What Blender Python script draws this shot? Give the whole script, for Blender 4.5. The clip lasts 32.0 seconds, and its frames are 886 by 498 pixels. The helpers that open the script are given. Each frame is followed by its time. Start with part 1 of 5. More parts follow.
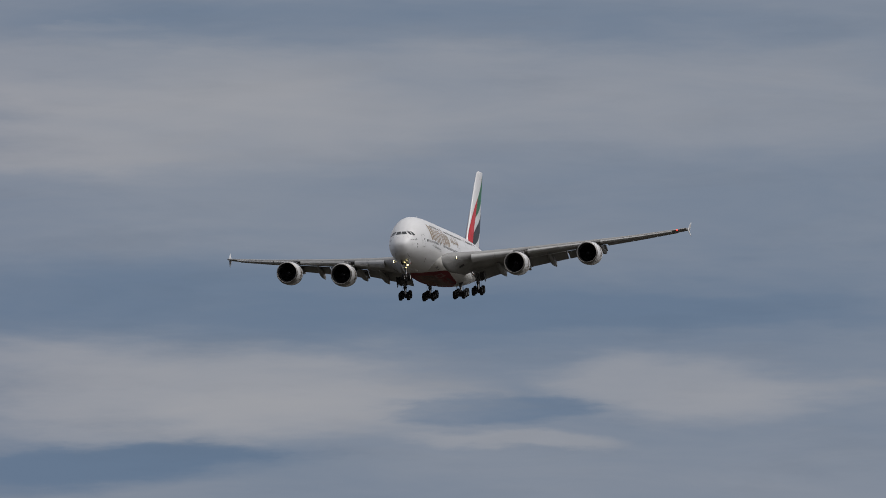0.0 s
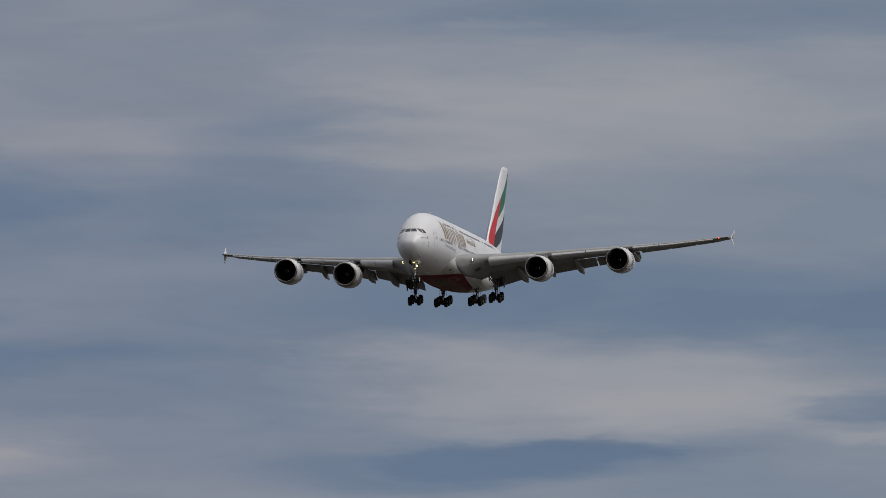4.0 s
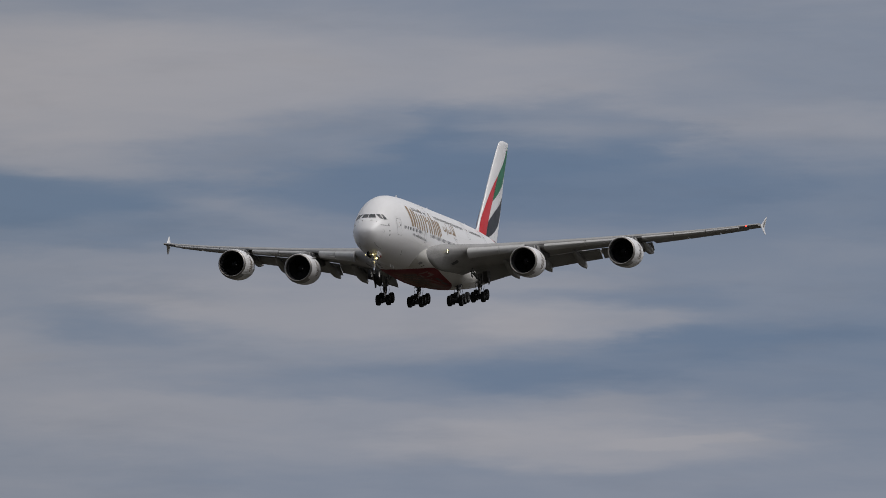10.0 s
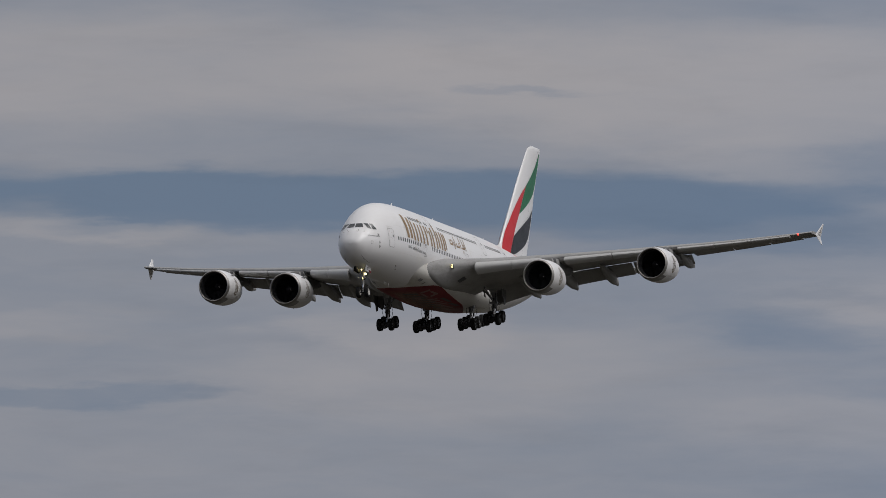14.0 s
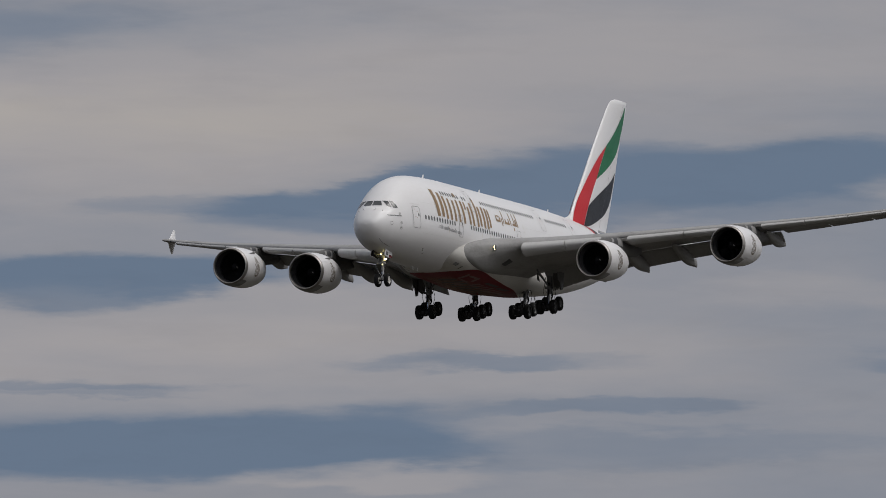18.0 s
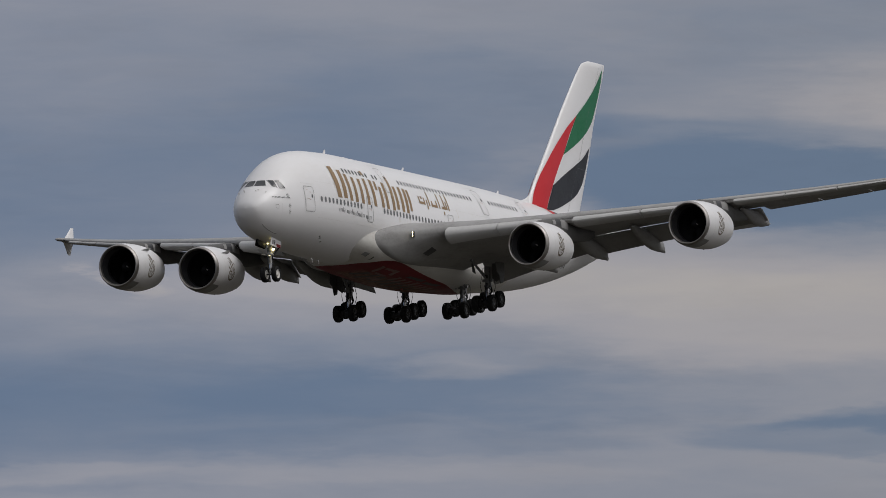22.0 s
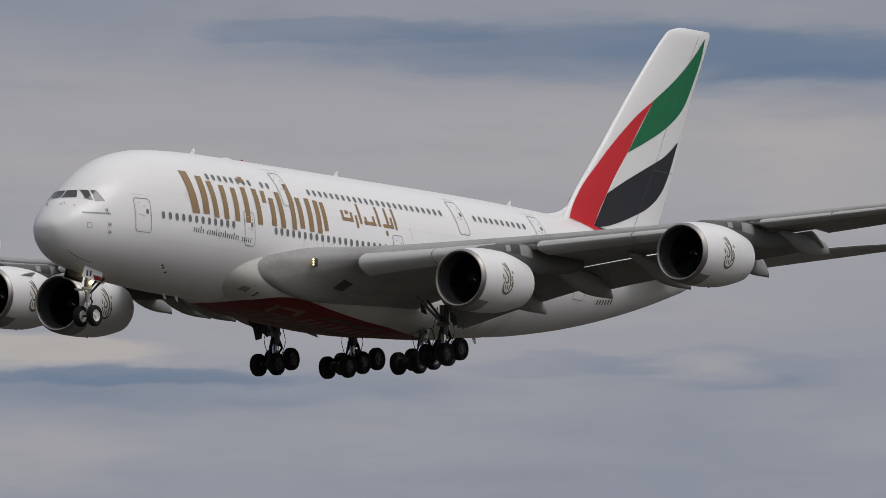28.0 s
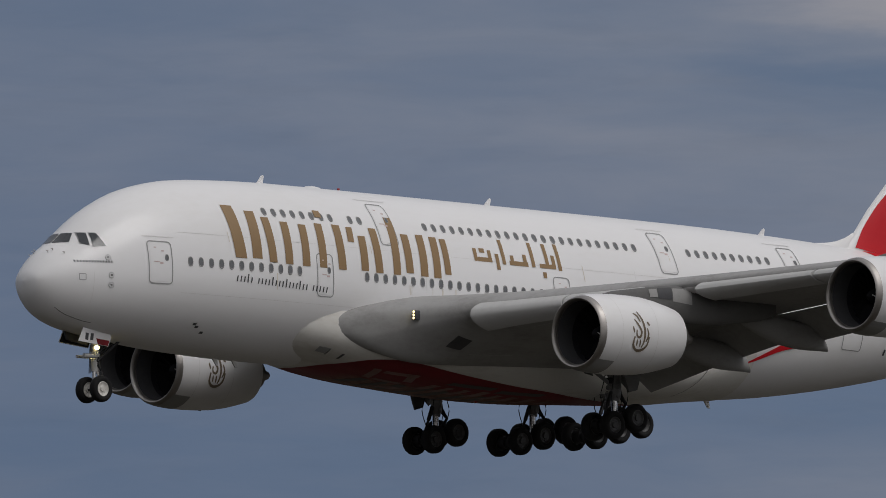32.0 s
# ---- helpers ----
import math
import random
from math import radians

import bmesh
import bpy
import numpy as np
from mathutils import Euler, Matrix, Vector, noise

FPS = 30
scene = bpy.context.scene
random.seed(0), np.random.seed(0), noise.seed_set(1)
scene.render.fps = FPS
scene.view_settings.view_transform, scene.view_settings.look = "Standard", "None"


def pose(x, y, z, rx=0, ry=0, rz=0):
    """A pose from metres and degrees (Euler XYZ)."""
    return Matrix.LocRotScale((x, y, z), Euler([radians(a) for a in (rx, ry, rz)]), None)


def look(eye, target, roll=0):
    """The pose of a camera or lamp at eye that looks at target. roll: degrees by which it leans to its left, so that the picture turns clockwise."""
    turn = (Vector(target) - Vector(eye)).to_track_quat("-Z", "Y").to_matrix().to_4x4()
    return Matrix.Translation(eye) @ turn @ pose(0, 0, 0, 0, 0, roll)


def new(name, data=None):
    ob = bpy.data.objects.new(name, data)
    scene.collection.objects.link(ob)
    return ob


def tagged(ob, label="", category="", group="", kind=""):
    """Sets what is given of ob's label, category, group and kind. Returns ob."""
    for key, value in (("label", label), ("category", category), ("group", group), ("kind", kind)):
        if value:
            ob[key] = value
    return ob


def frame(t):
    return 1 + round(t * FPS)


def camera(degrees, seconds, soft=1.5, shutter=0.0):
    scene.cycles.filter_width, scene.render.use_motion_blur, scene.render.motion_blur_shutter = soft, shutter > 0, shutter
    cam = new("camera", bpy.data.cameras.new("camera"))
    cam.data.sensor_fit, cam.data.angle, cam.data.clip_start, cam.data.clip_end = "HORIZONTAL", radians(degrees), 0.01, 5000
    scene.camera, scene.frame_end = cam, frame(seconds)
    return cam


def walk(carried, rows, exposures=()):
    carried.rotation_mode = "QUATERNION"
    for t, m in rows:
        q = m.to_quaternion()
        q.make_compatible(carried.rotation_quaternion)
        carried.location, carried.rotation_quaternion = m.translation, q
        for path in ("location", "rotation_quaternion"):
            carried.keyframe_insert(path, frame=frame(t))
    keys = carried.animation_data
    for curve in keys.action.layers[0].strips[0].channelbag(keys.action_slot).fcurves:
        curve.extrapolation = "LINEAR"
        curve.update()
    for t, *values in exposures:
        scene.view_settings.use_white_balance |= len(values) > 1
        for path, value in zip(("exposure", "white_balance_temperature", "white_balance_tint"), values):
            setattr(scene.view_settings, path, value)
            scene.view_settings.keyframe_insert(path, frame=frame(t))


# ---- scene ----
FOV, ROLL = 2.9868, -3.476
PAN = [
    (0, 79.3379, 2.5822), (0.5, 79.1467, 2.5872), (1, 78.9723, 2.5991), (1.5, 78.8230, 2.6086),
    (2, 78.6548, 2.6212), (2.5, 78.4688, 2.6296), (3, 78.2996, 2.6366), (3.5, 78.1100, 2.6450),
    (5.5, 77.5160, 2.7017), (6, 77.1810, 2.7306), (6.5, 76.9284, 2.7635), (7, 76.7988, 2.7737),
    (7.5, 76.7178, 2.7555), (8, 76.5226, 2.7299), (8.5, 76.2172, 2.7231), (9, 75.9617, 2.7238),
    (9.5, 75.7481, 2.7320), (10, 75.5200, 2.7482), (10.5, 75.2544, 2.7715), (11, 74.9939, 2.7978),
    (11.5, 74.7720, 2.8132), (12, 74.5761, 2.8258), (12.5, 74.4692, 2.8425), (13, 74.2424, 2.8637),
    (13.5, 73.7901, 2.8821), (14, 73.2382, 2.9042), (14.5, 72.7952, 2.9209), (15, 72.3719, 2.9448),
    (15.5, 72.0280, 2.9553), (17.5, 70.5604, 2.9610), (18, 70.1138, 2.9911), (18.5, 69.7586, 3.0262),
    (19, 69.4734, 3.0575), (19.5, 69.0716, 3.0922), (20, 68.6060, 3.1085), (20.5, 68.0096, 3.1029),
    (21, 67.4105, 3.0937), (21.5, 66.8805, 3.0917), (22, 66.3361, 3.0979), (22.5, 65.7383, 3.1136),
    (23, 65.1449, 3.1391), (23.5, 64.5747, 3.1696), (24, 64.0052, 3.2064), (24.5, 63.2772, 3.2448),
    (26.5, 59.9181, 3.3959), (27, 59.1179, 3.4137), (27.5, 58.1751, 3.4403), (28, 57.0924, 3.4821),
    (28.5, 55.8042, 3.5451), (29, 54.5761, 3.5910), (29.5, 53.1578, 3.6442), (30, 51.7153, 3.7165),
    (30.5, 50.3934, 3.7920), (31, 49.0424, 3.8666), (31.5, 47.6705, 3.9223), (32, 46.1543, 3.9237),
]
ATT = [
    (0, 3.22, 0.12, -0.59), (1, 3.25, 0.44, -0.42), (2, 3.68, 0.52, -0.08), (3, 4.00, 1.59, 0.34),
    (3.5, 3.94, 1.85, 0.41), (5.5, 3.48, 2.49, -0.05), (6, 3.47, 2.26, -0.12), (7, 3.68, 1.63, -0.17),
    (8, 4.19, 1.53, -0.05), (9, 4.21, 2.12, 0.20), (10, 3.84, 2.24, 0.37), (11, 3.79, 1.00, 0.50),
    (12, 4.05, -0.49, 0.40), (13, 4.44, 0.28, 0.27), (14, 4.45, 1.29, 0.07), (15, 4.08, 1.29, -0.10),
    (15.5, 3.99, 1.28, -0.15), (17.5, 3.38, 1.51, -0.31), (18, 3.55, 1.92, -0.20), (19, 3.70, 2.43, 0.04),
    (20, 3.93, 1.70, 0.10), (21, 4.14, 1.06, 0.10), (22, 3.63, 0.53, -0.01), (23, 3.33, 0.37, -0.28),
    (24, 3.11, 0.12, -0.61), (24.5, 3.08, 0.01, -0.75), (26.5, 4.43, 1.83, -0.81), (27, 4.58, 2.25, -0.64),
    (28, 3.92, 1.80, -0.31), (29, 3.15, 1.03, -0.43), (30, 2.86, 1.03, -0.76), (31, 3.36, 0.73, -1.17),
    (32, 3.68, 1.54, -1.19),
]
P16, VEL, BEND = (1665.395, 556.865, 94.439), (-68.8933, 1.6097, -2.2781), (14.918, -0.028, 0.0)
EYE = Vector((0.0, 0.0, 1.7))


def camera_rows():
    rows = []
    for t, pan, tilt in PAN:
        p, q = radians(pan), radians(tilt)
        way = Vector((math.sin(p) * math.cos(q), math.cos(p) * math.cos(q), math.sin(q)))
        rows.append((t, look(EYE, EYE + way * 100, ROLL)))
    return rows


def plane_rows():
    rows = []
    for k in range(65):
        t = k / 2
        s = (t - 16) / 16
        place = EYE + Vector(P16) + Vector(VEL) * (t - 16) + Vector(BEND) * s * s
        n = max(i for i, row in enumerate(ATT[:-1]) if row[0] <= t)
        u = (t - ATT[n][0]) / (ATT[n + 1][0] - ATT[n][0])
        pitch, bank, yaw = ((1 - u) * ATT[n][i] + u * ATT[n + 1][i] for i in (1, 2, 3))
        rows.append((t, Matrix.Translation(place) @ pose(0, 0, 0, bank, pitch, yaw)))
    return rows


cam = camera(FOV, 32.0, soft=0.7)
walk(cam, camera_rows(), [(0.0, 0.0), (17.0, 0.0), (20.0, -0.06), (23.0, 0.0), (26.0, 0.08), (27.5, 0.07), (29.0, -0.03), (32.0, -0.22)])

# ---- light ----
sun_way = Vector((0.2, -0.61, 0.765)).normalized()
sun = new("sun", bpy.data.lights.new("sun", "SUN"))
sun.data.energy, sun.data.angle, sun.data.color = 1.17, radians(30), (1.0, 0.972, 0.95)
sun.matrix_world = Matrix.Translation((0, 0, 60)) @ sun_way.to_track_quat("Z", "Y").to_matrix().to_4x4()
scene.view_settings.exposure = 0.0


class Nodes:
    """Short hand for a node tree."""

    def __init__(self, tree, keep=False):
        self.tree = tree
        if not keep:
            tree.nodes.clear()

    def add(self, kind, **values):
        node = self.tree.nodes.new(kind)
        for key, value in values.items():
            setattr(node, key, value)
        return node

    def link(self, a, b):
        self.tree.links.new(a, b)

    def math(self, op, a, b=None, c=None):
        node = self.add("ShaderNodeMath", operation=op)
        for k, v in enumerate((a, b, c)):
            if v is None:
                continue
            if isinstance(v, (int, float)):
                node.inputs[k].default_value = v
            else:
                self.link(v, node.inputs[k])
        return node.outputs[0]

    def mix(self, fac, a, b, blend="MIX"):
        node = self.add("ShaderNodeMix", data_type="RGBA", blend_type=blend)
        for k, v in ((0, fac), (6, a), (7, b)):
            if isinstance(v, (int, float)):
                node.inputs[k].default_value = v
            elif isinstance(v, tuple):
                node.inputs[k].default_value = (*v, 1)
            else:
                self.link(v, node.inputs[k])
        return node.outputs[2]

    def noise(self, vector, scale, detail=4.0, rough=0.5, warp=0.0):
        node = self.add("ShaderNodeTexNoise")
        node.inputs["Scale"].default_value, node.inputs["Detail"].default_value = scale, detail
        node.inputs["Roughness"].default_value, node.inputs["Distortion"].default_value = rough, warp
        if vector is not None:
            self.link(vector, node.inputs["Vector"])
        return node.outputs[0]

    def ramp(self, value, a, b):
        node = self.add("ShaderNodeMapRange", interpolation_type="SMOOTHSTEP")
        for k, v in zip((1, 2), (a, b)):
            node.inputs[k].default_value = v
        self.link(value, node.inputs[0])
        return node.outputs[0]


CLOUDS_A = [
    (78.39, 2.17, 1.0, 0.18, 0.5), (78.88, 2.05, 0.71, 0.103, 0.25), (80.26, 2.05, 0.62, 0.123, 0.45),
    (79.49, 1.92, 0.4, 0.036, 0.35), (78.98, 2.4, 2.14, 0.18, -0.3), (78.54, 3.05, 1.0, 0.18, 0.25),
    (80.26, 3.04, 0.95, 0.232, 0.2), (79.23, 3.35, 1.67, 0.103, -0.2), (75.86, 2.5, 0.45, 0.093, 0.35),
    (76.02, 2.05, 0.79, 0.103, 0.35), (76.56, 3.04, 1.07, 0.116, 0.2), (77.76, 3.01, 0.71, 0.108, -0.28),
    (76.8, 2.28, 1.43, 0.18, -0.3), (78.2, 3.23, 0.83, 0.18, 0.2), (75.12, 2.58, 0.83, 0.116, 0.2),
    (75.19, 2.2, 1.19, 0.206, 0.25), (76.24, 2.06, 0.33, 0.026, 0.2), (75.26, 3.36, 1.19, 0.257, 0.25),
]
CLOUDS_B = [
    (73.33, 3.05, 1.55, 0.116, -0.38), (75.34, 3.09, 0.71, 0.18, -0.3), (73.48, 3.4, 0.29, 0.021, -0.3),
    (73.29, 2.47, 1.19, 0.18, 0.22), (73.92, 3.42, 1.43, 0.257, 0.22), (75.11, 2.58, 0.83, 0.206, 0.15),
    (69.15, 3.54, 1.43, 0.283, 0.3), (69.67, 2.64, 1.67, 0.154, 0.25), (68.5, 3.84, 0.83, 0.129, -0.25),
    (67.68, 2.75, 1.24, 0.154, 0.35), (67.43, 3.32, 0.71, 0.129, -0.25), (66.24, 2.62, 1.07, 0.116, -0.35),
    (68.12, 3.55, 0.83, 0.154, 0.25), (66.26, 2.97, 0.95, 0.077, 0.2), (66.21, 2.98, 0.62, 0.09, 0.3),
    (66.33, 2.68, 0.36, 0.046, 0.35), (64.57, 2.69, 1.67, 0.283, -0.3), (64.83, 3.77, 1.91, 0.309, -0.2),
]
CLOUDS_C = [
    (65.51, 2.4, 1.43, 0.046, 0.18), (62.4, 4.08, 0.71, 0.051, 0.25), (62.89, 2.76, 2.14, 0.334, -0.3),
    (61.84, 3.03, 0.14, 0.036, 0.3), (60.2, 3.83, 1.43, 0.154, -0.4), (58.57, 3.68, 0.6, 0.309, 0.35),
    (61.06, 4.01, 0.48, 0.154, 0.2), (60.71, 2.86, 0.9, 0.154, -0.3), (59.18, 2.77, 1.19, 0.129, 0.15),
    (56.96, 3.9, 1.91, 0.334, 0.3), (55.83, 3.22, 0.45, 0.067, 0.75), (56.43, 3.05, 1.19, 0.082, -0.3),
    (56.51, 2.84, 1.19, 0.103, 0.15), (55.73, 3.23, 0.55, 0.067, 0.5), (54.15, 3.87, 0.71, 0.116, 0.18),
    (52.51, 3.47, 0.62, 0.206, -0.3), (54.11, 3.27, 0.95, 0.141, -0.25), (52.96, 3.05, 1.07, 0.077, 0.22),
]
CLOUDS_D = [
    (50.45, 3.81, 0.62, 0.283, -0.42), (51.53, 3.21, 1.19, 0.046, 0.15), (51.97, 4.29, 1.67, 0.309, 0.2),
    (51.32, 3.0, 1.91, 0.116, -0.3), (47.44, 4.42, 1.91, 0.18, -0.22), (45.97, 3.44, 2.14, 0.514, -0.2),
    (57.12, 3.47, 2.14, 0.617, 0.3), (69.0, 2.83, 2.14, 0.141, 0.3), (67.57, 2.77, 1.19, 0.154, 0.3),
    (71.86, 3.59, 2.14, 0.232, 0.3), (74.63, 3.36, 1.67, 0.232, 0.25), (66.12, 2.96, 1.19, 0.154, 0.25),
    (54.83, 4.13, 1.67, 0.36, 0.2), (65.0, 3.41, 1.67, 0.386, -0.2), (68.94, 3.44, 1.43, 0.232, 0.3),
    (63.48, 3.61, 2.14, 0.643, -0.2), (63.82, 2.92, 2.14, 0.386, -0.12), (58.79, 3.71, 1.67, 0.386, 0.12),
]
CLOUDS_E = [
    (80.13, 2.42, 1.43, 0.643, -0.1), (77.38, 2.42, 1.67, 0.514, -0.1), (49.3, 4.59, 2.14, 0.232, 0.4),
    (49.04, 3.34, 2.38, 0.437, -0.3), (67.22, 2.97, 1.0, 0.141, 0.35), (65.95, 2.62, 1.67, 0.206, -0.2),
    (65.42, 3.36, 1.19, 0.257, -0.15), (69.99, 3.55, 1.67, 0.283, 0.25), (78.05, 3.01, 0.58, 0.143, 0.2),
    (79.09, 3.17, 0.99, 0.224, 0.15), (78.34, 3.39, 0.27, 0.027, 0.15), (77.81, 3.01, 0.67, 0.099, 0.25),
    (77.95, 3.01, 0.58, 0.09, 0.18), (75.8, 3.07, 0.31, 0.121, 0.18), (76.82, 2.25, 0.81, 0.121, 0.13),
    (76.68, 2.22, 0.94, 0.143, 0.18), (74.95, 3.36, 0.72, 0.247, -0.15), (75.75, 2.4, 0.45, 0.1, 0.15),
]
CLOUDS_F = [
    (75.59, 2.69, 0.4, 0.054, 0.2), (71.74, 3.13, 0.45, 0.054, 0.3), (71.54, 2.76, 0.76, 0.072, 0.18),
    (73.1, 2.62, 0.45, 0.081, 0.2), (66.39, 3.55, 0.76, 0.291, -0.3), (67.41, 3.35, 0.85, 0.121, 0.32),
    (66.8, 2.85, 0.81, 0.063, 0.15), (62.78, 3.22, 0.49, 0.717, -0.2), (64.7, 3.74, 0.9, 0.314, 0.2),
    (64.71, 2.46, 0.76, 0.036, 0.2), (59.91, 4.13, 0.85, 0.099, 0.3), (59.31, 3.82, 0.4, 0.063, 0.35),
    (57.87, 3.03, 0.36, 0.049, 0.3), (59.87, 3.45, 0.72, 0.269, 0.15), (51.74, 4.33, 1.35, 0.291, 0.15),
    (50.68, 3.16, 0.76, 0.067, 0.3), (46.18, 4.49, 1.17, 0.269, 0.14),
]
CLOUDS_G = [
    (48.27, 4.64, 1.17, 0.143, 0.28), (49.6, 4.47, 1.17, 0.202, 0.32), (50.36, 4.3, 0.54, 0.179, 0.25),
    (50.2, 3.25, 0.49, 0.108, -0.3), (69.02, 3.72, 0.76, 0.202, -0.2), (57.57, 4.09, 1.26, 0.161, -0.22),
    (55.74, 3.69, 0.67, 0.314, 0.2), (47.2, 4.39, 0.9, 0.314, 0.15),
    (72.7, 3.06, 0.72, 0.099, 0.22), (72.12, 3.07, 0.4, 0.04, 0.25), (74.42, 2.57, 0.4, 0.09, -0.2), (67.6, 3.74, 0.85, 0.269, -0.22), (67.43, 3.21, 0.58, 0.202, -0.3),
]
CLOUDS_H = [
    (59.87, 3.51, 0.99, 0.072, 0.25), (60.15, 3.62, 0.76, 0.054, -0.22), (60.42, 2.88, 0.49, 0.112, -0.28),
    (59.83, 2.84, 0.76, 0.072, -0.16), (57.91, 3.05, 0.4, 0.031, 0.2), (74.62, 3.12, 0.72, 0.108, 0.22),
    (69.7, 3.09, 0.31, 0.112, 0.18), (58.61, 4.07, 1.12, 0.099, -0.25), (60.16, 3.74, 0.67, 0.099, -0.2),
    (59.36, 3.85, 0.45, 0.04, 0.3), (48.15, 4.42, 0.85, 0.072, 0.2), (50.27, 3.22, 0.4, 0.112, -0.22),
]
CLOUDS_I = [
    (47.85, 4.66, 0.9, 0.14, 0.3), (48.6, 4.72, 1.3, 0.12, 0.24), (48.1, 4.5, 1.3, 0.1, 0.2),
    (49.5, 4.36, 0.8, 0.09, 0.14), (58.0, 3.02, 0.6, 0.07, -0.3), (55.2, 2.9, 0.95, 0.15, 0.34),
    (53.4, 3.15, 0.5, 0.1, -0.12), (64.98, 2.42, 0.6, 0.06, -0.14), (64.3, 3.0, 0.6, 0.1, -0.12),
    (60.3, 2.89, 0.5, 0.14, 0.24), (75.4, 2.31, 0.8, 0.1, -0.32), (75.55, 3.08, 0.55, 0.09, 0.16),
    (76.2, 2.56, 0.4, 0.07, -0.14), (67.4, 3.44, 0.6, 0.06, -0.16), (67.4, 3.02, 0.6, 0.06, -0.18),
]
BANKS_A = [
    (67.46, 3.25, 0.82, 0.181, -0.56), (67.92, 3.29, 0.57, 0.076, -0.25), (69.94, 3.15, 0.63, 0.095, -0.45),
    (69.41, 3.21, 0.5, 0.042, -0.25), (69.13, 2.39, 1.22, 0.114, -0.56), (68.14, 2.44, 0.8, 0.05, -0.35),
    (69.88, 2.26, 0.5, 0.05, 0.3), (68.8, 2.61, 0.5, 0.024, -0.3), (70.0, 2.61, 0.4, 0.032, -0.3),
    (67.73, 2.41, 0.67, 0.069, -0.35), (69.35, 2.94, 0.5, 0.076, -0.3), (57.83, 4.10, 1.25, 0.125, -0.3),
    (58.5, 3.95, 0.6, 0.11, -0.35), (56.79, 4.25, 0.5, 0.042, -0.25), (75.85, 2.95, 0.99, 0.137, -0.2),
    (74.41, 2.9, 0.69, 0.114, -0.14), (76.48, 2.3, 0.86, 0.143, -0.14), (79.47, 2.03, 0.42, 0.061, -0.32),
]
BANKS_B = [
    (78.03, 1.93, 0.75, 0.118, -0.24), (72.6, 3.11, 1.33, 0.099, -0.28), (71.17, 3.1, 0.5, 0.08, -0.22),
    (71.97, 2.5, 0.55, 0.05, -0.24), (79.74, 2.33, 1.33, 0.076, -0.12), (48.25, 4.4, 1.33, 0.086, -0.12),
    (49.95, 4.12, 1.14, 0.095, -0.3), (70.98, 3.2, 0.8, 0.095, -0.42), (69.87, 3.22, 0.48, 0.03, -0.3),
    (69.25, 2.4, 0.99, 0.105, -0.22), (70.5, 2.43, 0.48, 0.034, -0.3), (70.18, 2.6, 0.45, 0.024, -0.2),
    (68.88, 2.62, 0.4, 0.02, -0.2), (68.81, 2.95, 0.63, 0.091, -0.3), (66.04, 2.48, 0.95, 0.057, -0.15),
    (56.05, 3.11, 0.63, 0.038, -0.35), (57.48, 3.07, 0.42, 0.042, -0.25), (72.61, 3.12, 0.91, 0.069, -0.18),
]
BANKS_C = [
    (74.13, 2.92, 0.67, 0.133, -0.12), (77.9, 3.05, 0.67, 0.076, -0.12), (78.12, 1.94, 0.45, 0.099, -0.3),
    (75.79, 3.1, 0.45, 0.135, -0.3), (70.56, 3.18, 0.81, 0.099, -0.28), (71.33, 3.2, 0.4, 0.09, -0.2),
    (68.88, 2.95, 0.54, 0.099, -0.38), (69.48, 2.44, 0.85, 0.072, -0.32), (70.73, 2.29, 0.85, 0.063, -0.22),
    (65.4, 3.05, 0.15, 0.054, 0.5), (60.29, 3.73, 0.4, 0.081, -0.2),
    (76.41, 2.86, 1.35, 0.179, -0.1),
]

CLOUDS = CLOUDS_A + CLOUDS_B + CLOUDS_C + CLOUDS_D + CLOUDS_E + CLOUDS_F + CLOUDS_G + CLOUDS_H + CLOUDS_I
BANKS = BANKS_A + BANKS_B + BANKS_C
# cloud edges: middle, half length, slope, depth, amount
SHELVES = [
    (49.057, 4.334, 2.186, -0.0949, 0.583, -0.13), (70.633, 3.26, 1.429, 0.0765, 0.247, -0.22), (71.566, 3.215, 0.841, 0.0667, 0.157, -0.2),
    (73.136, 3.176, 1.121, 0.0075, 0.135, -0.18), (73.748, 3.107, 1.037, 0.0, 0.224, -0.22), (76.508, 3.076, 1.401, -0.01, 0.404, -0.14),
    (69.15, 2.517, 1.037, 0.0324, 0.247, -0.28), (68.902, 3.046, 0.575, -0.0146, 0.179, -0.22), (67.513, 3.464, 0.813, -0.0483, 0.381, -0.26),
]
SKY_TOP = (0.43, 0.44, 0.47)


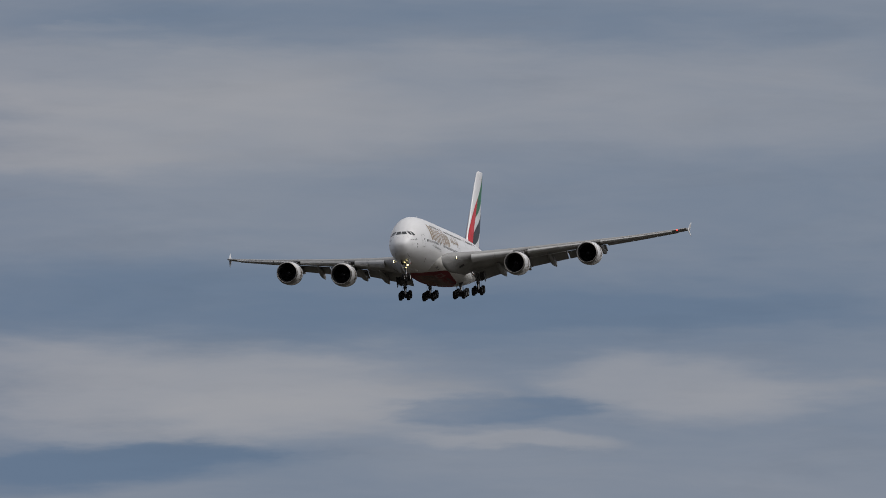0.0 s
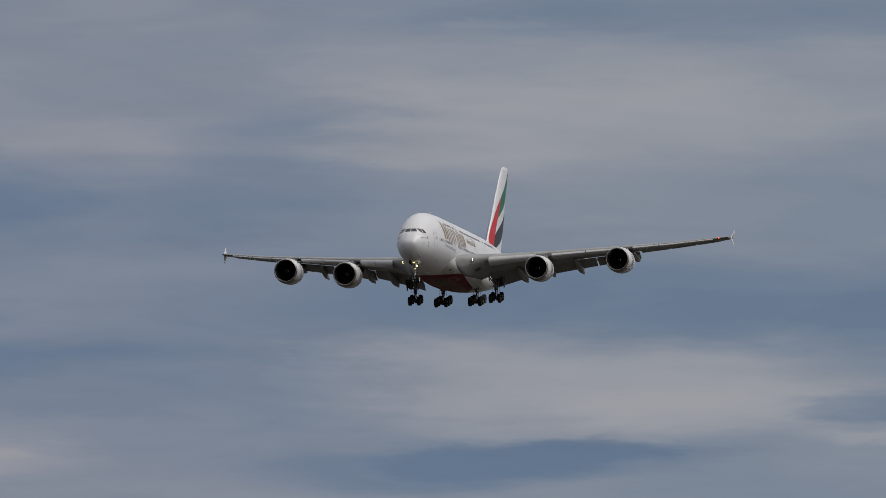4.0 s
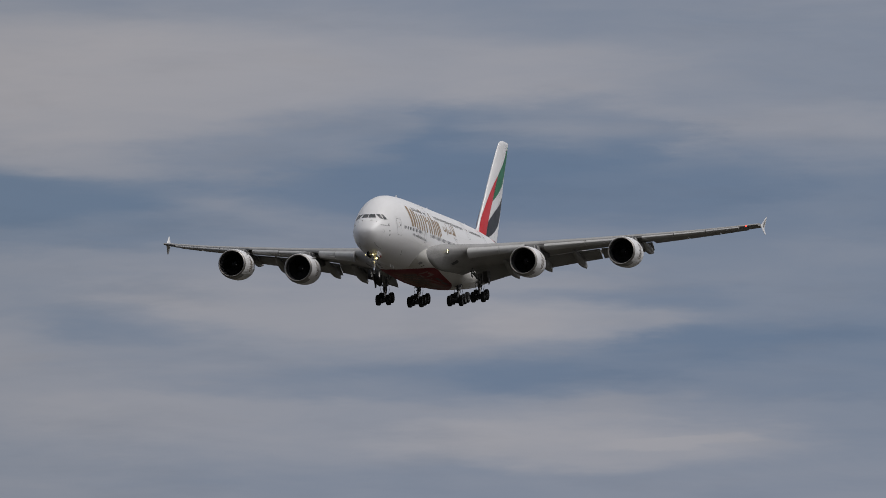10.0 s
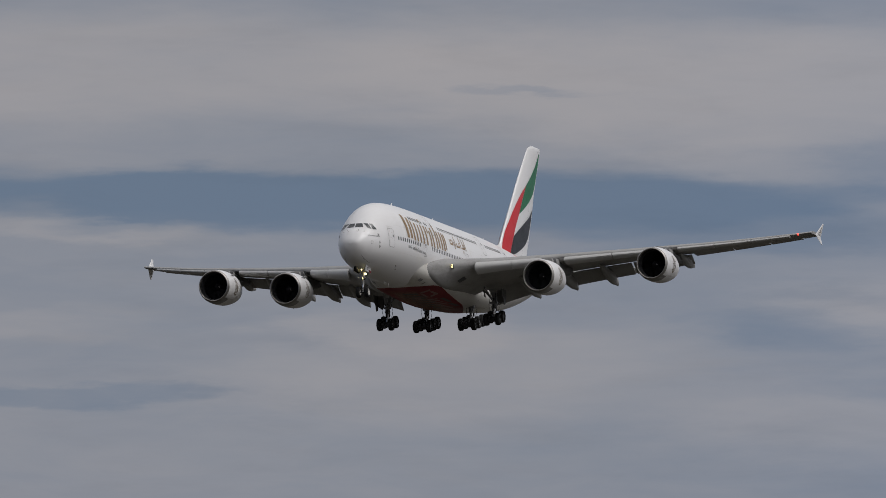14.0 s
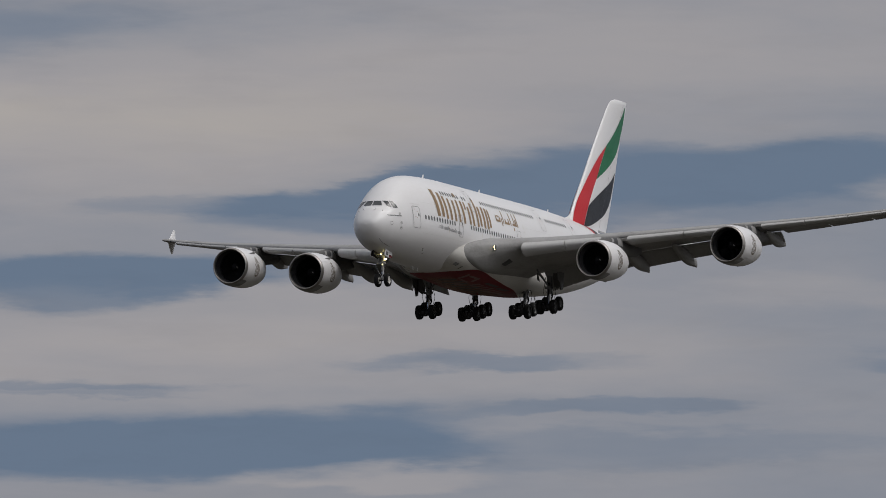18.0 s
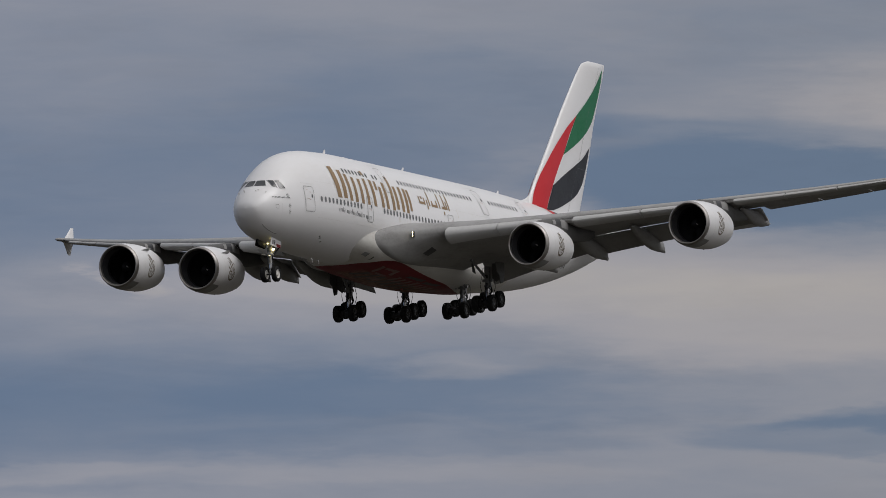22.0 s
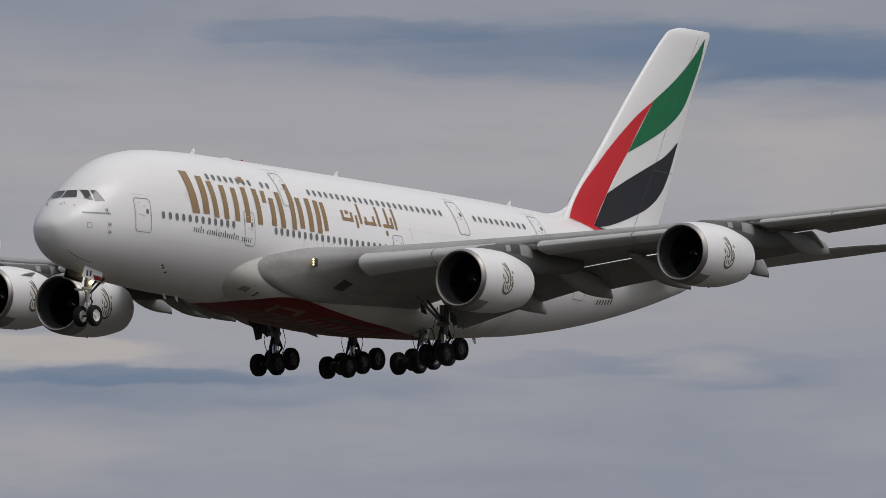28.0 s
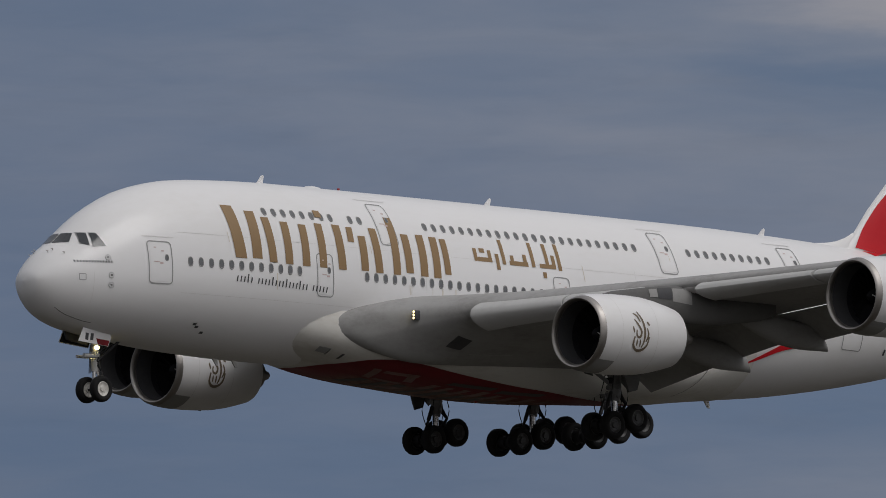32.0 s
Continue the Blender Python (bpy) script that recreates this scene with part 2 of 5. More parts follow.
def sky():
    """Blue-grey air with drawn-out banks of cloud, placed by azimuth and elevation in degrees."""
    world = bpy.data.worlds.new("sky")
    scene.world = world
    world.use_nodes = True
    n = Nodes(world.node_tree)
    coord = n.add("ShaderNodeTexCoord")
    split = n.add("ShaderNodeSeparateXYZ")
    n.link(coord.outputs["Generated"], split.inputs[0])
    x, y, z = split.outputs
    air = n.add("ShaderNodeTexSky", sky_type="NISHITA", sun_disc=False)
    air.sun_elevation, air.sun_rotation = math.asin(sun_way.z), math.atan2(sun_way.x, sun_way.y)
    azimuth = n.math("MULTIPLY", n.math("ARCTAN2", x, y), 57.29578)
    elevation = n.math("MULTIPLY", n.math("ARCSINE", z), 57.29578)
    c, s = math.cos(radians(ROLL)), math.sin(radians(ROLL))
    along = n.math("MULTIPLY_ADD", azimuth, c, n.math("MULTIPLY", elevation, s))
    above = n.math("MULTIPLY_ADD", azimuth, -s, n.math("MULTIPLY", elevation, c))
    flat = n.add("ShaderNodeCombineXYZ")
    n.link(n.math("MULTIPLY", along, 0.2), flat.inputs[0])
    n.link(above, flat.inputs[1])
    ragged = n.add("ShaderNodeTexNoise")
    ragged.inputs["Scale"].default_value, ragged.inputs["Detail"].default_value, ragged.inputs["Roughness"].default_value = 2.6, 5.0, 0.55
    n.link(flat.outputs[0], ragged.inputs["Vector"])
    wisps = n.noise(flat.outputs[0], 7.0, 4.0, 0.6, 0.6)
    warp = n.add("ShaderNodeSeparateXYZ")
    n.link(ragged.outputs["Color"], warp.inputs[0])
    fine = n.add("ShaderNodeTexNoise")
    fine.inputs["Scale"].default_value, fine.inputs["Detail"].default_value, fine.inputs["Roughness"].default_value = 9.0, 6.0, 0.6
    n.link(flat.outputs[0], fine.inputs["Vector"])
    ruffle = n.add("ShaderNodeSeparateXYZ")
    n.link(fine.outputs["Color"], ruffle.inputs[0])
    place = n.add("ShaderNodeCombineXYZ")
    shift = n.math("MULTIPLY_ADD", n.math("SUBTRACT", ruffle.outputs[0], 0.5), 0.7, along)
    n.link(n.math("MULTIPLY_ADD", n.math("SUBTRACT", warp.outputs[0], 0.5), 1.3, shift), place.inputs[0])
    lift = n.math("MULTIPLY_ADD", n.math("SUBTRACT", ruffle.outputs[1], 0.5), 0.13, above)
    n.link(n.math("MULTIPLY_ADD", n.math("SUBTRACT", warp.outputs[1], 0.5), 0.24, lift), place.inputs[1])
    total = n.math("MULTIPLY_ADD", n.math("SUBTRACT", warp.outputs[2], 0.5), 0.32, 0.505)
    total = n.math("MULTIPLY_ADD", n.math("SUBTRACT", wisps, 0.5), 0.28, total)
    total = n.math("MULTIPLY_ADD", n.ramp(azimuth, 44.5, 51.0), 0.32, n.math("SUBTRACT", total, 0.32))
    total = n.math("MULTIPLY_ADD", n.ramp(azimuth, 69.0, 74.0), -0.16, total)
    soft = [(*c, 1.18, 0.42) for c in CLOUDS] + [(*c, 1.12, 0.62) for c in BANKS]
    for az, el, wide, tall, amount, rim, core in soft:
        a, e = az * c + el * s, -az * s + el * c
        near = n.add("ShaderNodeVectorMath", operation="MULTIPLY_ADD")
        n.link(place.outputs[0], near.inputs[0])
        near.inputs[1].default_value, near.inputs[2].default_value = (1 / wide, 1 / tall, 0), (-a / wide, -e / tall, 0)
        far = n.add("ShaderNodeVectorMath", operation="LENGTH")
        n.link(near.outputs[0], far.inputs[0])
        total = n.math("MULTIPLY_ADD", n.ramp(far.outputs["Value"], rim, core), amount * 0.85, total)
    edge = n.math("MULTIPLY_ADD", n.math("SUBTRACT", warp.outputs[1], 0.5), 0.1, above)
    edge = n.math("MULTIPLY_ADD", n.math("SUBTRACT", ruffle.outputs[1], 0.5), 0.03, edge)
    for az, el, half, slope, depth, amount in SHELVES:
        a, e = az * c + el * s, -az * s + el * c
        under = n.math("SUBTRACT", n.math("MULTIPLY_ADD", along, slope, e - slope * a), edge)
        lip, foot = n.ramp(under, -0.012, 0.03), n.ramp(under, depth, 0.25 * depth)
        reach_along = n.ramp(n.math("ABSOLUTE", n.math("SUBTRACT", along, a)), half, 0.72 * half)
        total = n.math("MULTIPLY_ADD", n.math("MULTIPLY", n.math("MULTIPLY", lip, foot), reach_along), amount, total)
    mask = n.ramp(total, -0.22, 1.02)
    haze = n.mix(0.9, n.mix(1.0, air.outputs[0], (0.03, 0.03, 0.03), "MULTIPLY"), (0.134, 0.187, 0.276))
    cloud = n.mix(n.ramp(total, 0.85, 1.5), (0.345, 0.335, 0.352), (0.41, 0.385, 0.365))
    low = n.mix(mask, haze, cloud)
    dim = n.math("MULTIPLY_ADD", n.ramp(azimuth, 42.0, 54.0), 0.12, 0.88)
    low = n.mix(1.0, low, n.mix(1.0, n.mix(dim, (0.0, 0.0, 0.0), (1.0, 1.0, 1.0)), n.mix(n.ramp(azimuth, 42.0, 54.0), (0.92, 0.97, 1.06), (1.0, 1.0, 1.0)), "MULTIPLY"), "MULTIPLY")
    start_tint = n.mix(n.ramp(azimuth, 76.8, 78.6), (0.975, 1.0, 1.035), (0.945, 1.0, 1.035))
    far_tint = n.mix(n.ramp(azimuth, 73.2, 75.6), (1.015, 1.0, 0.98), start_tint)
    mid_tint = n.mix(n.ramp(azimuth, 64.5, 69.5), (0.97, 0.995, 1.05), far_tint)
    low = n.mix(1.0, low, n.mix(n.ramp(azimuth, 58.5, 61.5), (0.985, 1.0, 1.025), mid_tint), "MULTIPLY")
    mottle = n.math("MULTIPLY_ADD", fine.outputs[0], 0.22, 0.89)
    low = n.mix(1.0, low, n.mix(mottle, (0.0, 0.0, 0.0), (1.0, 1.0, 1.0)), "MULTIPLY")
    behind = n.add("ShaderNodeVectorMath", operation="DOT_PRODUCT")
    n.link(coord.outputs["Generated"], behind.inputs[0])
    behind.inputs[1].default_value = (-0.84, -0.54, 0.0)
    beyond = n.mix(n.ramp(y, -0.3, -0.85), (0.13, 0.128, 0.129), (0.46, 0.452, 0.45))
    low = n.mix(n.ramp(behind.outputs["Value"], 0.0, 0.7), low, beyond)
    both = n.mix(n.ramp(elevation, 5.0, 45.0), low, SKY_TOP)
    toward = n.add("ShaderNodeVectorMath", operation="DOT_PRODUCT")
    n.link(coord.outputs["Generated"], toward.inputs[0])
    toward.inputs[1].default_value = sun_way
    bright = n.ramp(toward.outputs["Value"], 0.2, 1.0)
    both = n.mix(bright, both, (0.74, 0.735, 0.75))
    back = n.add("ShaderNodeBackground")
    n.link(both, back.inputs[0])
    out = n.add("ShaderNodeOutputWorld")
    n.link(back.outputs[0], out.inputs[0])


sky()

# ---- materials ----
def paint(name, colour, rough=0.35, metal=0.0, grime=0.12, grime_colour=None, scale=0.6, coat=0.0, bump=0.0, streak=1.0, gloss=0.5):
    """A painted or metal surface with dirt at two scales, drawn out along the airflow."""
    m = bpy.data.materials.new(name)
    m.use_nodes = True
    n = Nodes(m.node_tree)
    coord = n.add("ShaderNodeTexCoord")
    stretch = n.add("ShaderNodeMapping")
    stretch.inputs["Scale"].default_value = (1.0 / streak, 1.0, 1.0)
    n.link(coord.outputs["Object"], stretch.inputs[0])
    v = stretch.outputs[0]
    big, small = n.noise(v, scale, 5.0, 0.6), n.noise(v, scale * 9, 4.0, 0.6)
    dirt = n.ramp(n.math("ADD", n.math("MULTIPLY", big, 0.65), n.math("MULTIPLY", small, 0.35)), 0.42, 0.75)
    dark = grime_colour or tuple(c * 0.55 for c in colour)
    base = n.mix(n.math("MULTIPLY", dirt, grime), colour, dark)
    shader = n.add("ShaderNodeBsdfPrincipled")
    n.link(base, shader.inputs["Base Color"])
    shader.inputs["Metallic"].default_value = metal
    n.link(n.math("ADD", n.math("MULTIPLY", dirt, 0.15), rough), shader.inputs["Roughness"])
    shader.inputs["Specular IOR Level"].default_value = gloss
    shader.inputs["Coat Weight"].default_value = coat
    shader.inputs["Coat Roughness"].default_value = 0.12
    if bump:
        node = n.add("ShaderNodeBump")
        node.inputs["Strength"].default_value, node.inputs["Distance"].default_value = bump, 0.01
        n.link(small, node.inputs["Height"])
        n.link(node.outputs[0], shader.inputs["Normal"])
    out = n.add("ShaderNodeOutputMaterial")
    n.link(shader.outputs[0], out.inputs[0])
    return m


def glow(name, colour, power):
    m = bpy.data.materials.new(name)
    m.use_nodes = True
    n = Nodes(m.node_tree)
    e = n.add("ShaderNodeEmission")
    e.inputs[0].default_value, e.inputs[1].default_value = (*colour, 1), power
    out = n.add("ShaderNodeOutputMaterial")
    n.link(e.outputs[0], out.inputs[0])
    return m


WHITE = paint("white_paint", (0.765, 0.758, 0.766), 0.34, grime=0.16, grime_colour=(0.55, 0.52, 0.46), scale=0.35, coat=0.18, streak=3, gloss=0.4)
BELLY = paint("belly_paint", (0.68, 0.665, 0.635), 0.40, grime=0.5, grime_colour=(0.40, 0.36, 0.30), scale=0.5, streak=4, gloss=0.3)
GREY = paint("grey_paint", (0.31, 0.308, 0.306), 0.45, grime=0.7, grime_colour=(0.19, 0.184, 0.176), scale=0.5, streak=2, gloss=0.15)
WING_GREY = paint("wing_grey_paint", (0.335, 0.332, 0.33), 0.45, grime=0.7, grime_colour=(0.2, 0.193, 0.185), scale=0.5, streak=2, gloss=0.12)
PALE = paint("pale_grey_paint", (0.46, 0.458, 0.455), 0.42, grime=0.3, scale=0.5, streak=3, gloss=0.2)
STEEL = paint("bare_metal", (0.36, 0.34, 0.325), 0.44, metal=1.0, grime=0.3, scale=1.5)
HOT = paint("heat_stained_metal", (0.28, 0.26, 0.24), 0.42, metal=1.0, grime=0.5, scale=1.2)
DARK = paint("dark_metal", (0.035, 0.035, 0.038), 0.5, metal=0.3, grime=0.4, scale=2, gloss=0.3)
# base colour near black, with the shade deep inside the intakes in it
FAN = paint("near_black", (0.018, 0.018, 0.021), 0.7, grime=0.3, scale=2, gloss=0.1)
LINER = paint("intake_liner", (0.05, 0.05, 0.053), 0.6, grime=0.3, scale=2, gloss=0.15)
RUBBER = paint("rubber", (0.012, 0.012, 0.013), 0.75, grime=0.5, grime_colour=(0.03, 0.028, 0.026), scale=3, bump=0.3, gloss=0.2)
GLASS = paint("dark_glass", (0.03, 0.034, 0.04), 0.14, grime=0.1, scale=2, coat=0.15)
RED = paint("red_paint", (0.56, 0.009, 0.018), 0.38, grime=0.1, scale=0.5, gloss=0.3)
# red kept far darker than RED: the belly's shade is in the colour
BELLY_RED = paint("shaded_red_paint", (0.19, 0.008, 0.016), 0.5, grime=0.85, grime_colour=(0.13, 0.03, 0.026), scale=0.7, streak=3, gloss=0.15)
GREEN = paint("green_paint", (0.004, 0.145, 0.052), 0.36, grime=0.1, scale=0.5, gloss=0.25)
BLACK = paint("black_paint", (0.013, 0.013, 0.017), 0.4, grime=0.2, grime_colour=(0.03, 0.03, 0.034), scale=0.5, gloss=0.3)
GOLD = paint("gold_paint", (0.25, 0.152, 0.062), 0.40, grime=0.15, scale=0.8)
INK = paint("dark_grey_ink", (0.05, 0.05, 0.055), 0.5, grime=0.2, scale=2)
LAMP = glow("landing_light", (1.0, 0.82, 0.36), 5.0)
SLATE = paint("panel_grey", (0.30, 0.296, 0.292), 0.4, grime=0.3, scale=2, gloss=0.3)
UMBER = paint("dark_brown_stain", (0.045, 0.032, 0.028), 0.5, grime=0.6, grime_colour=(0.10, 0.05, 0.04), scale=1.5)
CHROME = paint("polished_steel", (0.62, 0.62, 0.63), 0.22, metal=1.0, grime=0.2, scale=3)
BEACON = glow("red_light", (1.0, 0.06, 0.04), 3.0)
SEAM = paint("seam_grey", (0.28, 0.28, 0.28), 0.5, grime=0.3, scale=3)
STAIN = paint("stained_pink", (0.225, 0.11, 0.095), 0.5, grime=0.85, grime_colour=(0.13, 0.03, 0.028), scale=1.2)
STREAK = paint("dirt_brown", (0.62, 0.57, 0.49), 0.5, grime=0.5, grime_colour=(0.75, 0.72, 0.68), scale=2)
REDGLASS = paint("red_glass", (0.35, 0.02, 0.02), 0.15, grime=0.1, coat=0.5)
PANE = paint("cabin_pane", (0.11, 0.113, 0.12), 0.15, grime=0.4, grime_colour=(0.05, 0.052, 0.06), scale=1.5, coat=0.5)
FAINT = paint("faint_red_print", (0.56, 0.44, 0.42), 0.5, grime=0.3, scale=3)
RIM = paint("wheel_rim", (0.15, 0.15, 0.155), 0.45, metal=0.4, grime=0.4, scale=3)
HUB_GREY = paint("hub_grey", (0.07, 0.07, 0.072), 0.5, metal=0.2, grime=0.5, grime_colour=(0.03, 0.03, 0.03), scale=3)
PYLON = paint("pylon_grey", (0.13, 0.128, 0.126), 0.5, grime=0.4, grime_colour=(0.05, 0.05, 0.05), scale=0.8, streak=2, gloss=0.1)
STRUT = paint("gear_grey", (0.20, 0.20, 0.205), 0.45, grime=0.5, grime_colour=(0.07, 0.065, 0.06), scale=2.5, gloss=0.3)
JOINT = paint("joint_line", (0.66, 0.65, 0.64), 0.5, grime=0.4, scale=2)
BRONZE = paint("dull_bronze_paint", (0.15, 0.115, 0.08), 0.45, grime=0.15, scale=0.8)

# ---- the airliner: x runs aft from the nose, y to starboard, z up ----
def part(name, bm, material, parent, label="", smooth=True):
    me = bpy.data.meshes.new(name)
    bm.normal_update()
    bm.to_mesh(me)
    bm.free()
    for mat in material if isinstance(material, (list, tuple)) else (material,):
        me.materials.append(mat)
    if smooth:
        me.shade_smooth()
        me.set_sharp_from_angle(angle=radians(38))
    ob = new(name, me)
    if parent is not None:
        ob.parent = parent
    if label:
        ob["label"] = label
    return ob


def twin(ob, parent, m, name=None):
    """Another object on the same mesh."""
    c = new(name or ob.name.split(".")[0], ob.data)
    c.parent, c.matrix_local = parent, m
    return c


def loft(rings, cap=True, closed=True):
    """A skin through rings of points, all with the same count."""
    bm = bmesh.new()
    vs = [[bm.verts.new(p) for p in r] for r in rings]
    n = len(rings[0])
    for a, b in zip(vs, vs[1:]):
        for k in range(n if closed else n - 1):
            q = [a[k], a[(k + 1) % n], b[(k + 1) % n], b[k]]
            if (q[0].co - q[1].co).length < 1e-6 and (q[2].co - q[3].co).length < 1e-6:
                continue
            bm.faces.new(q)
    if cap:
        bm.faces.new(vs[0][::-1])
        bm.faces.new(vs[-1])
    bmesh.ops.remove_doubles(bm, verts=bm.verts, dist=1e-5)
    bmesh.ops.recalc_face_normals(bm, faces=bm.faces)
    return bm


def join(*bms):
    out = bmesh.new()
    for b in bms:
        me = bpy.data.meshes.new("tmp")
        b.to_mesh(me)
        b.free()
        out.from_mesh(me)
        bpy.data.meshes.remove(me)
    return out


def rod(a, b, r, r2=None, n=12):
    """A round bar from a to b."""
    a, b = Vector(a), Vector(b)
    q = (b - a).to_track_quat("Z", "Y")
    rings = []
    for p, s in ((a, r), (b, r if r2 is None else r2)):
        rings.append([p + q @ Vector((s * math.cos(t), s * math.sin(t), 0)) for t in (2 * math.pi * k / n for k in range(n))])
    return loft(rings)


def block(lo, hi, bevel=0.02):
    bm = bmesh.new()
    bmesh.ops.create_cube(bm, size=1)
    for v in bm.verts:
        for i in range(3):
            v.co[i] = lo[i] if v.co[i] < 0 else hi[i]
    if bevel:
        bmesh.ops.bevel(bm, geom=bm.edges[:], offset=bevel, segments=2, affect="EDGES", profile=0.5)
    return bm


def slab(outline, lo, hi, axis=1):
    """A plate: an outline in the two other axes, pulled from lo to hi along the axis."""
    def at(p, v):
        q = list(p)
        q.insert(axis, v)
        return q
    return loft([[at(p, lo) for p in outline], [at(p, hi) for p in outline]])


def spun(profile, centre, n=40, axis_tilt=0.0):
    """A body of revolution about the x axis: profile of (x, r)."""
    rings = []
    for x, r in profile:
        rings.append([(centre[0] + x, centre[1] + r * math.sin(t), centre[2] + r * math.cos(t) + axis_tilt * x) for t in (2 * math.pi * k / n for k in range(n))])
    return loft(rings, cap=False)


def blend(table, x):
    """A smooth curve through rows of (x, values...)."""
    k = 0
    while k < len(table) - 2 and x > table[k + 1][0]:
        k += 1
    p1, p2 = table[k], table[k + 1]
    p0 = table[k - 1] if k else p1
    p3 = table[k + 2] if k + 2 < len(table) else p2
    h = p2[0] - p1[0]
    u = min(1.0, max(0.0, (x - p1[0]) / h))
    out = []
    for i in range(1, len(p1)):
        m1 = (p2[i] - p0[i]) / max(1e-6, p2[0] - p0[0]) * h
        m2 = (p3[i] - p1[i]) / max(1e-6, p3[0] - p1[0]) * h
        out.append((2 * u**3 - 3 * u**2 + 1) * p1[i] + (u**3 - 2 * u**2 + u) * m1 + (-2 * u**3 + 3 * u**2) * p2[i] + (u**3 - u**2) * m2)
    return out


# x, top, bottom, half width, height of the widest place
HULL = [
    (-0.62, -2.10, -2.14, 0.03, -2.12), (-0.5, -1.72, -2.7, 0.62, -2.12), (-0.15, -1.25, -3.22, 1.06, -2.08), (0.35, -0.72, -3.68, 1.42, -2.02), (1.0, -0.24, -4.0, 1.76, -1.95), (1.4, 0.02, -4.12, 1.94, -1.92), (1.8, 0.36, -4.23, 2.08, -1.88), (2.3, 0.78, -4.33, 2.22, -1.85), (3.0, 1.34, -4.44, 2.42, -1.8),
    (4.0, 1.96, -4.57, 2.66, -1.7), (5.4, 2.65, -4.7, 2.92, -1.58), (7.3, 3.2, -4.86, 3.2, -1.45), (9.3, 3.52, -4.97, 3.39, -1.37), (12.0, 3.68, -5.05, 3.54, -1.3),
    (15.0, 3.78, -5.07, 3.60, -1.3), (30.0, 3.80, -5.07, 3.60, -1.3), (44.0, 3.78, -5.05, 3.60, -1.3), (49.0, 3.70, -4.70, 3.50, -1.15),
    (54.0, 3.55, -4.02, 3.22, -0.75), (58.0, 3.35, -3.30, 2.85, -0.25), (62.0, 3.1, -2.42, 2.35, 0.25), (66.0, 2.75, -1.40, 1.70, 0.7),
    (69.0, 2.4, -0.52, 1.10, 1.0), (71.0, 2.05, 0.12, 0.62, 1.1), (71.9, 1.6, 0.8, 0.22, 1.2)]


def hull_ring(x, n=64):
    top, low, w, mid = blend(HULL, x)
    ring = []
    for k in range(n):
        t = 2 * math.pi * k / n
        c, s = math.cos(t), math.sin(t)
        ring.append((x, w * s, mid + (top - mid) * c if c > 0 else mid + (mid - low) * c))
    return ring


def hull_y(x, z):
    top, low, w, mid = blend(HULL, x)
    h = (top - mid) if z > mid else (mid - low)
    return w * math.sqrt(max(0.0, 1 - ((z - mid) / h) ** 2))


def on_hull(x, z, side, lift=0.0):
    """The place on the skin and its outward normal; side -1 is port."""
    def raw(a, b):
        return Vector((a, side * hull_y(a, b), b))
    e = 0.02
    p = raw(x, z)
    nrm = (raw(x + e, z) - raw(x - e, z)).cross(raw(x, z + e) - raw(x, z - e)).normalized()
    if nrm.y * side < 0:
        nrm = -nrm
    return p + nrm * lift, nrm


def hull_patch(outline_rows, side, lift=0.012):
    """A thin skin laid on the hull: rows of (x, z) points, all of one length."""
    rings = [[on_hull(x, z, side, lift)[0] for x, z in row] for row in outline_rows]
    return loft(rings, cap=False, closed=False)


def seam(points, side, width=0.035, lift=0.010, closed=True):
    """A thin dark line along points of the hull."""
    bm = bmesh.new()
    pts = [Vector((x, 0, z)) for x, z in points]
    n = len(pts)
    rows = []
    for k in range(n):
        a, b = pts[k - 1] if closed or k else pts[k], pts[(k + 1) % n] if closed or k < n - 1 else pts[k]
        d = (b - a).normalized()
        off = Vector((-d.z, 0, d.x)) * width / 2
        row = []
        for p in (pts[k] + off, pts[k] - off):
            row.append(bm.verts.new(on_hull(p.x, p.z, side, lift)[0]))
        rows.append(row)
    for k in range(n if closed else n - 1):
        a, b = rows[k], rows[(k + 1) % n]
        bm.faces.new((a[0], a[1], b[1], b[0]))
    return bm


def rounded(x0, x1, z0, z1, r, lean=0.0, n=5):
    """A rounded rectangle; lean shifts its top aft per metre of height."""
    pts = []
    for cx, cz, a0 in ((x1 - r, z1 - r, 0), (x0 + r, z1 - r, 90), (x0 + r, z0 + r, 180), (x1 - r, z0 + r, 270)):
        for k in range(n + 1):
            a = radians(a0 + 90 * k / n)
            pts.append((cx + r * math.cos(a), cz + r * math.sin(a)))
    out = []
    for k, (x, z) in enumerate(pts):
        nx, nz = pts[(k + 1) % len(pts)]
        steps = max(1, int(math.hypot(nx - x, nz - z) / 0.3))
        for s in range(steps):
            u = s / steps
            out.append((x + (nx - x) * u + lean * (z + (nz - z) * u - z0), z + (nz - z) * u))
    return out


airliner = new("airliner")
tagged(airliner, "white four-engined double-deck airliner with gold markings, gear and flaps down", "airplane")

stations = [-0.62, -0.6, -0.56, -0.5, -0.4, -0.28, -0.15, 0.05, 0.35, 0.65, 1.0, 1.2, 1.4, 1.6, 1.8, 2.05, 2.3, 2.8, 3.4, 4.0, 4.7, 5.5, 6.5, 7.5, 8.5, 10, 11.5, 13, 15, 18, 22, 26, 30, 34, 38, 42, 44, 46, 48, 50, 52, 54, 56, 58, 60, 62, 64, 66, 67.5, 69, 70, 71.0, 71.5, 71.8, 71.9]
fuselage = part("fuselage", loft([hull_ring(x) for x in stations]), WHITE, airliner, "glossy white rounded fuselage with a dirt-streaked belly")

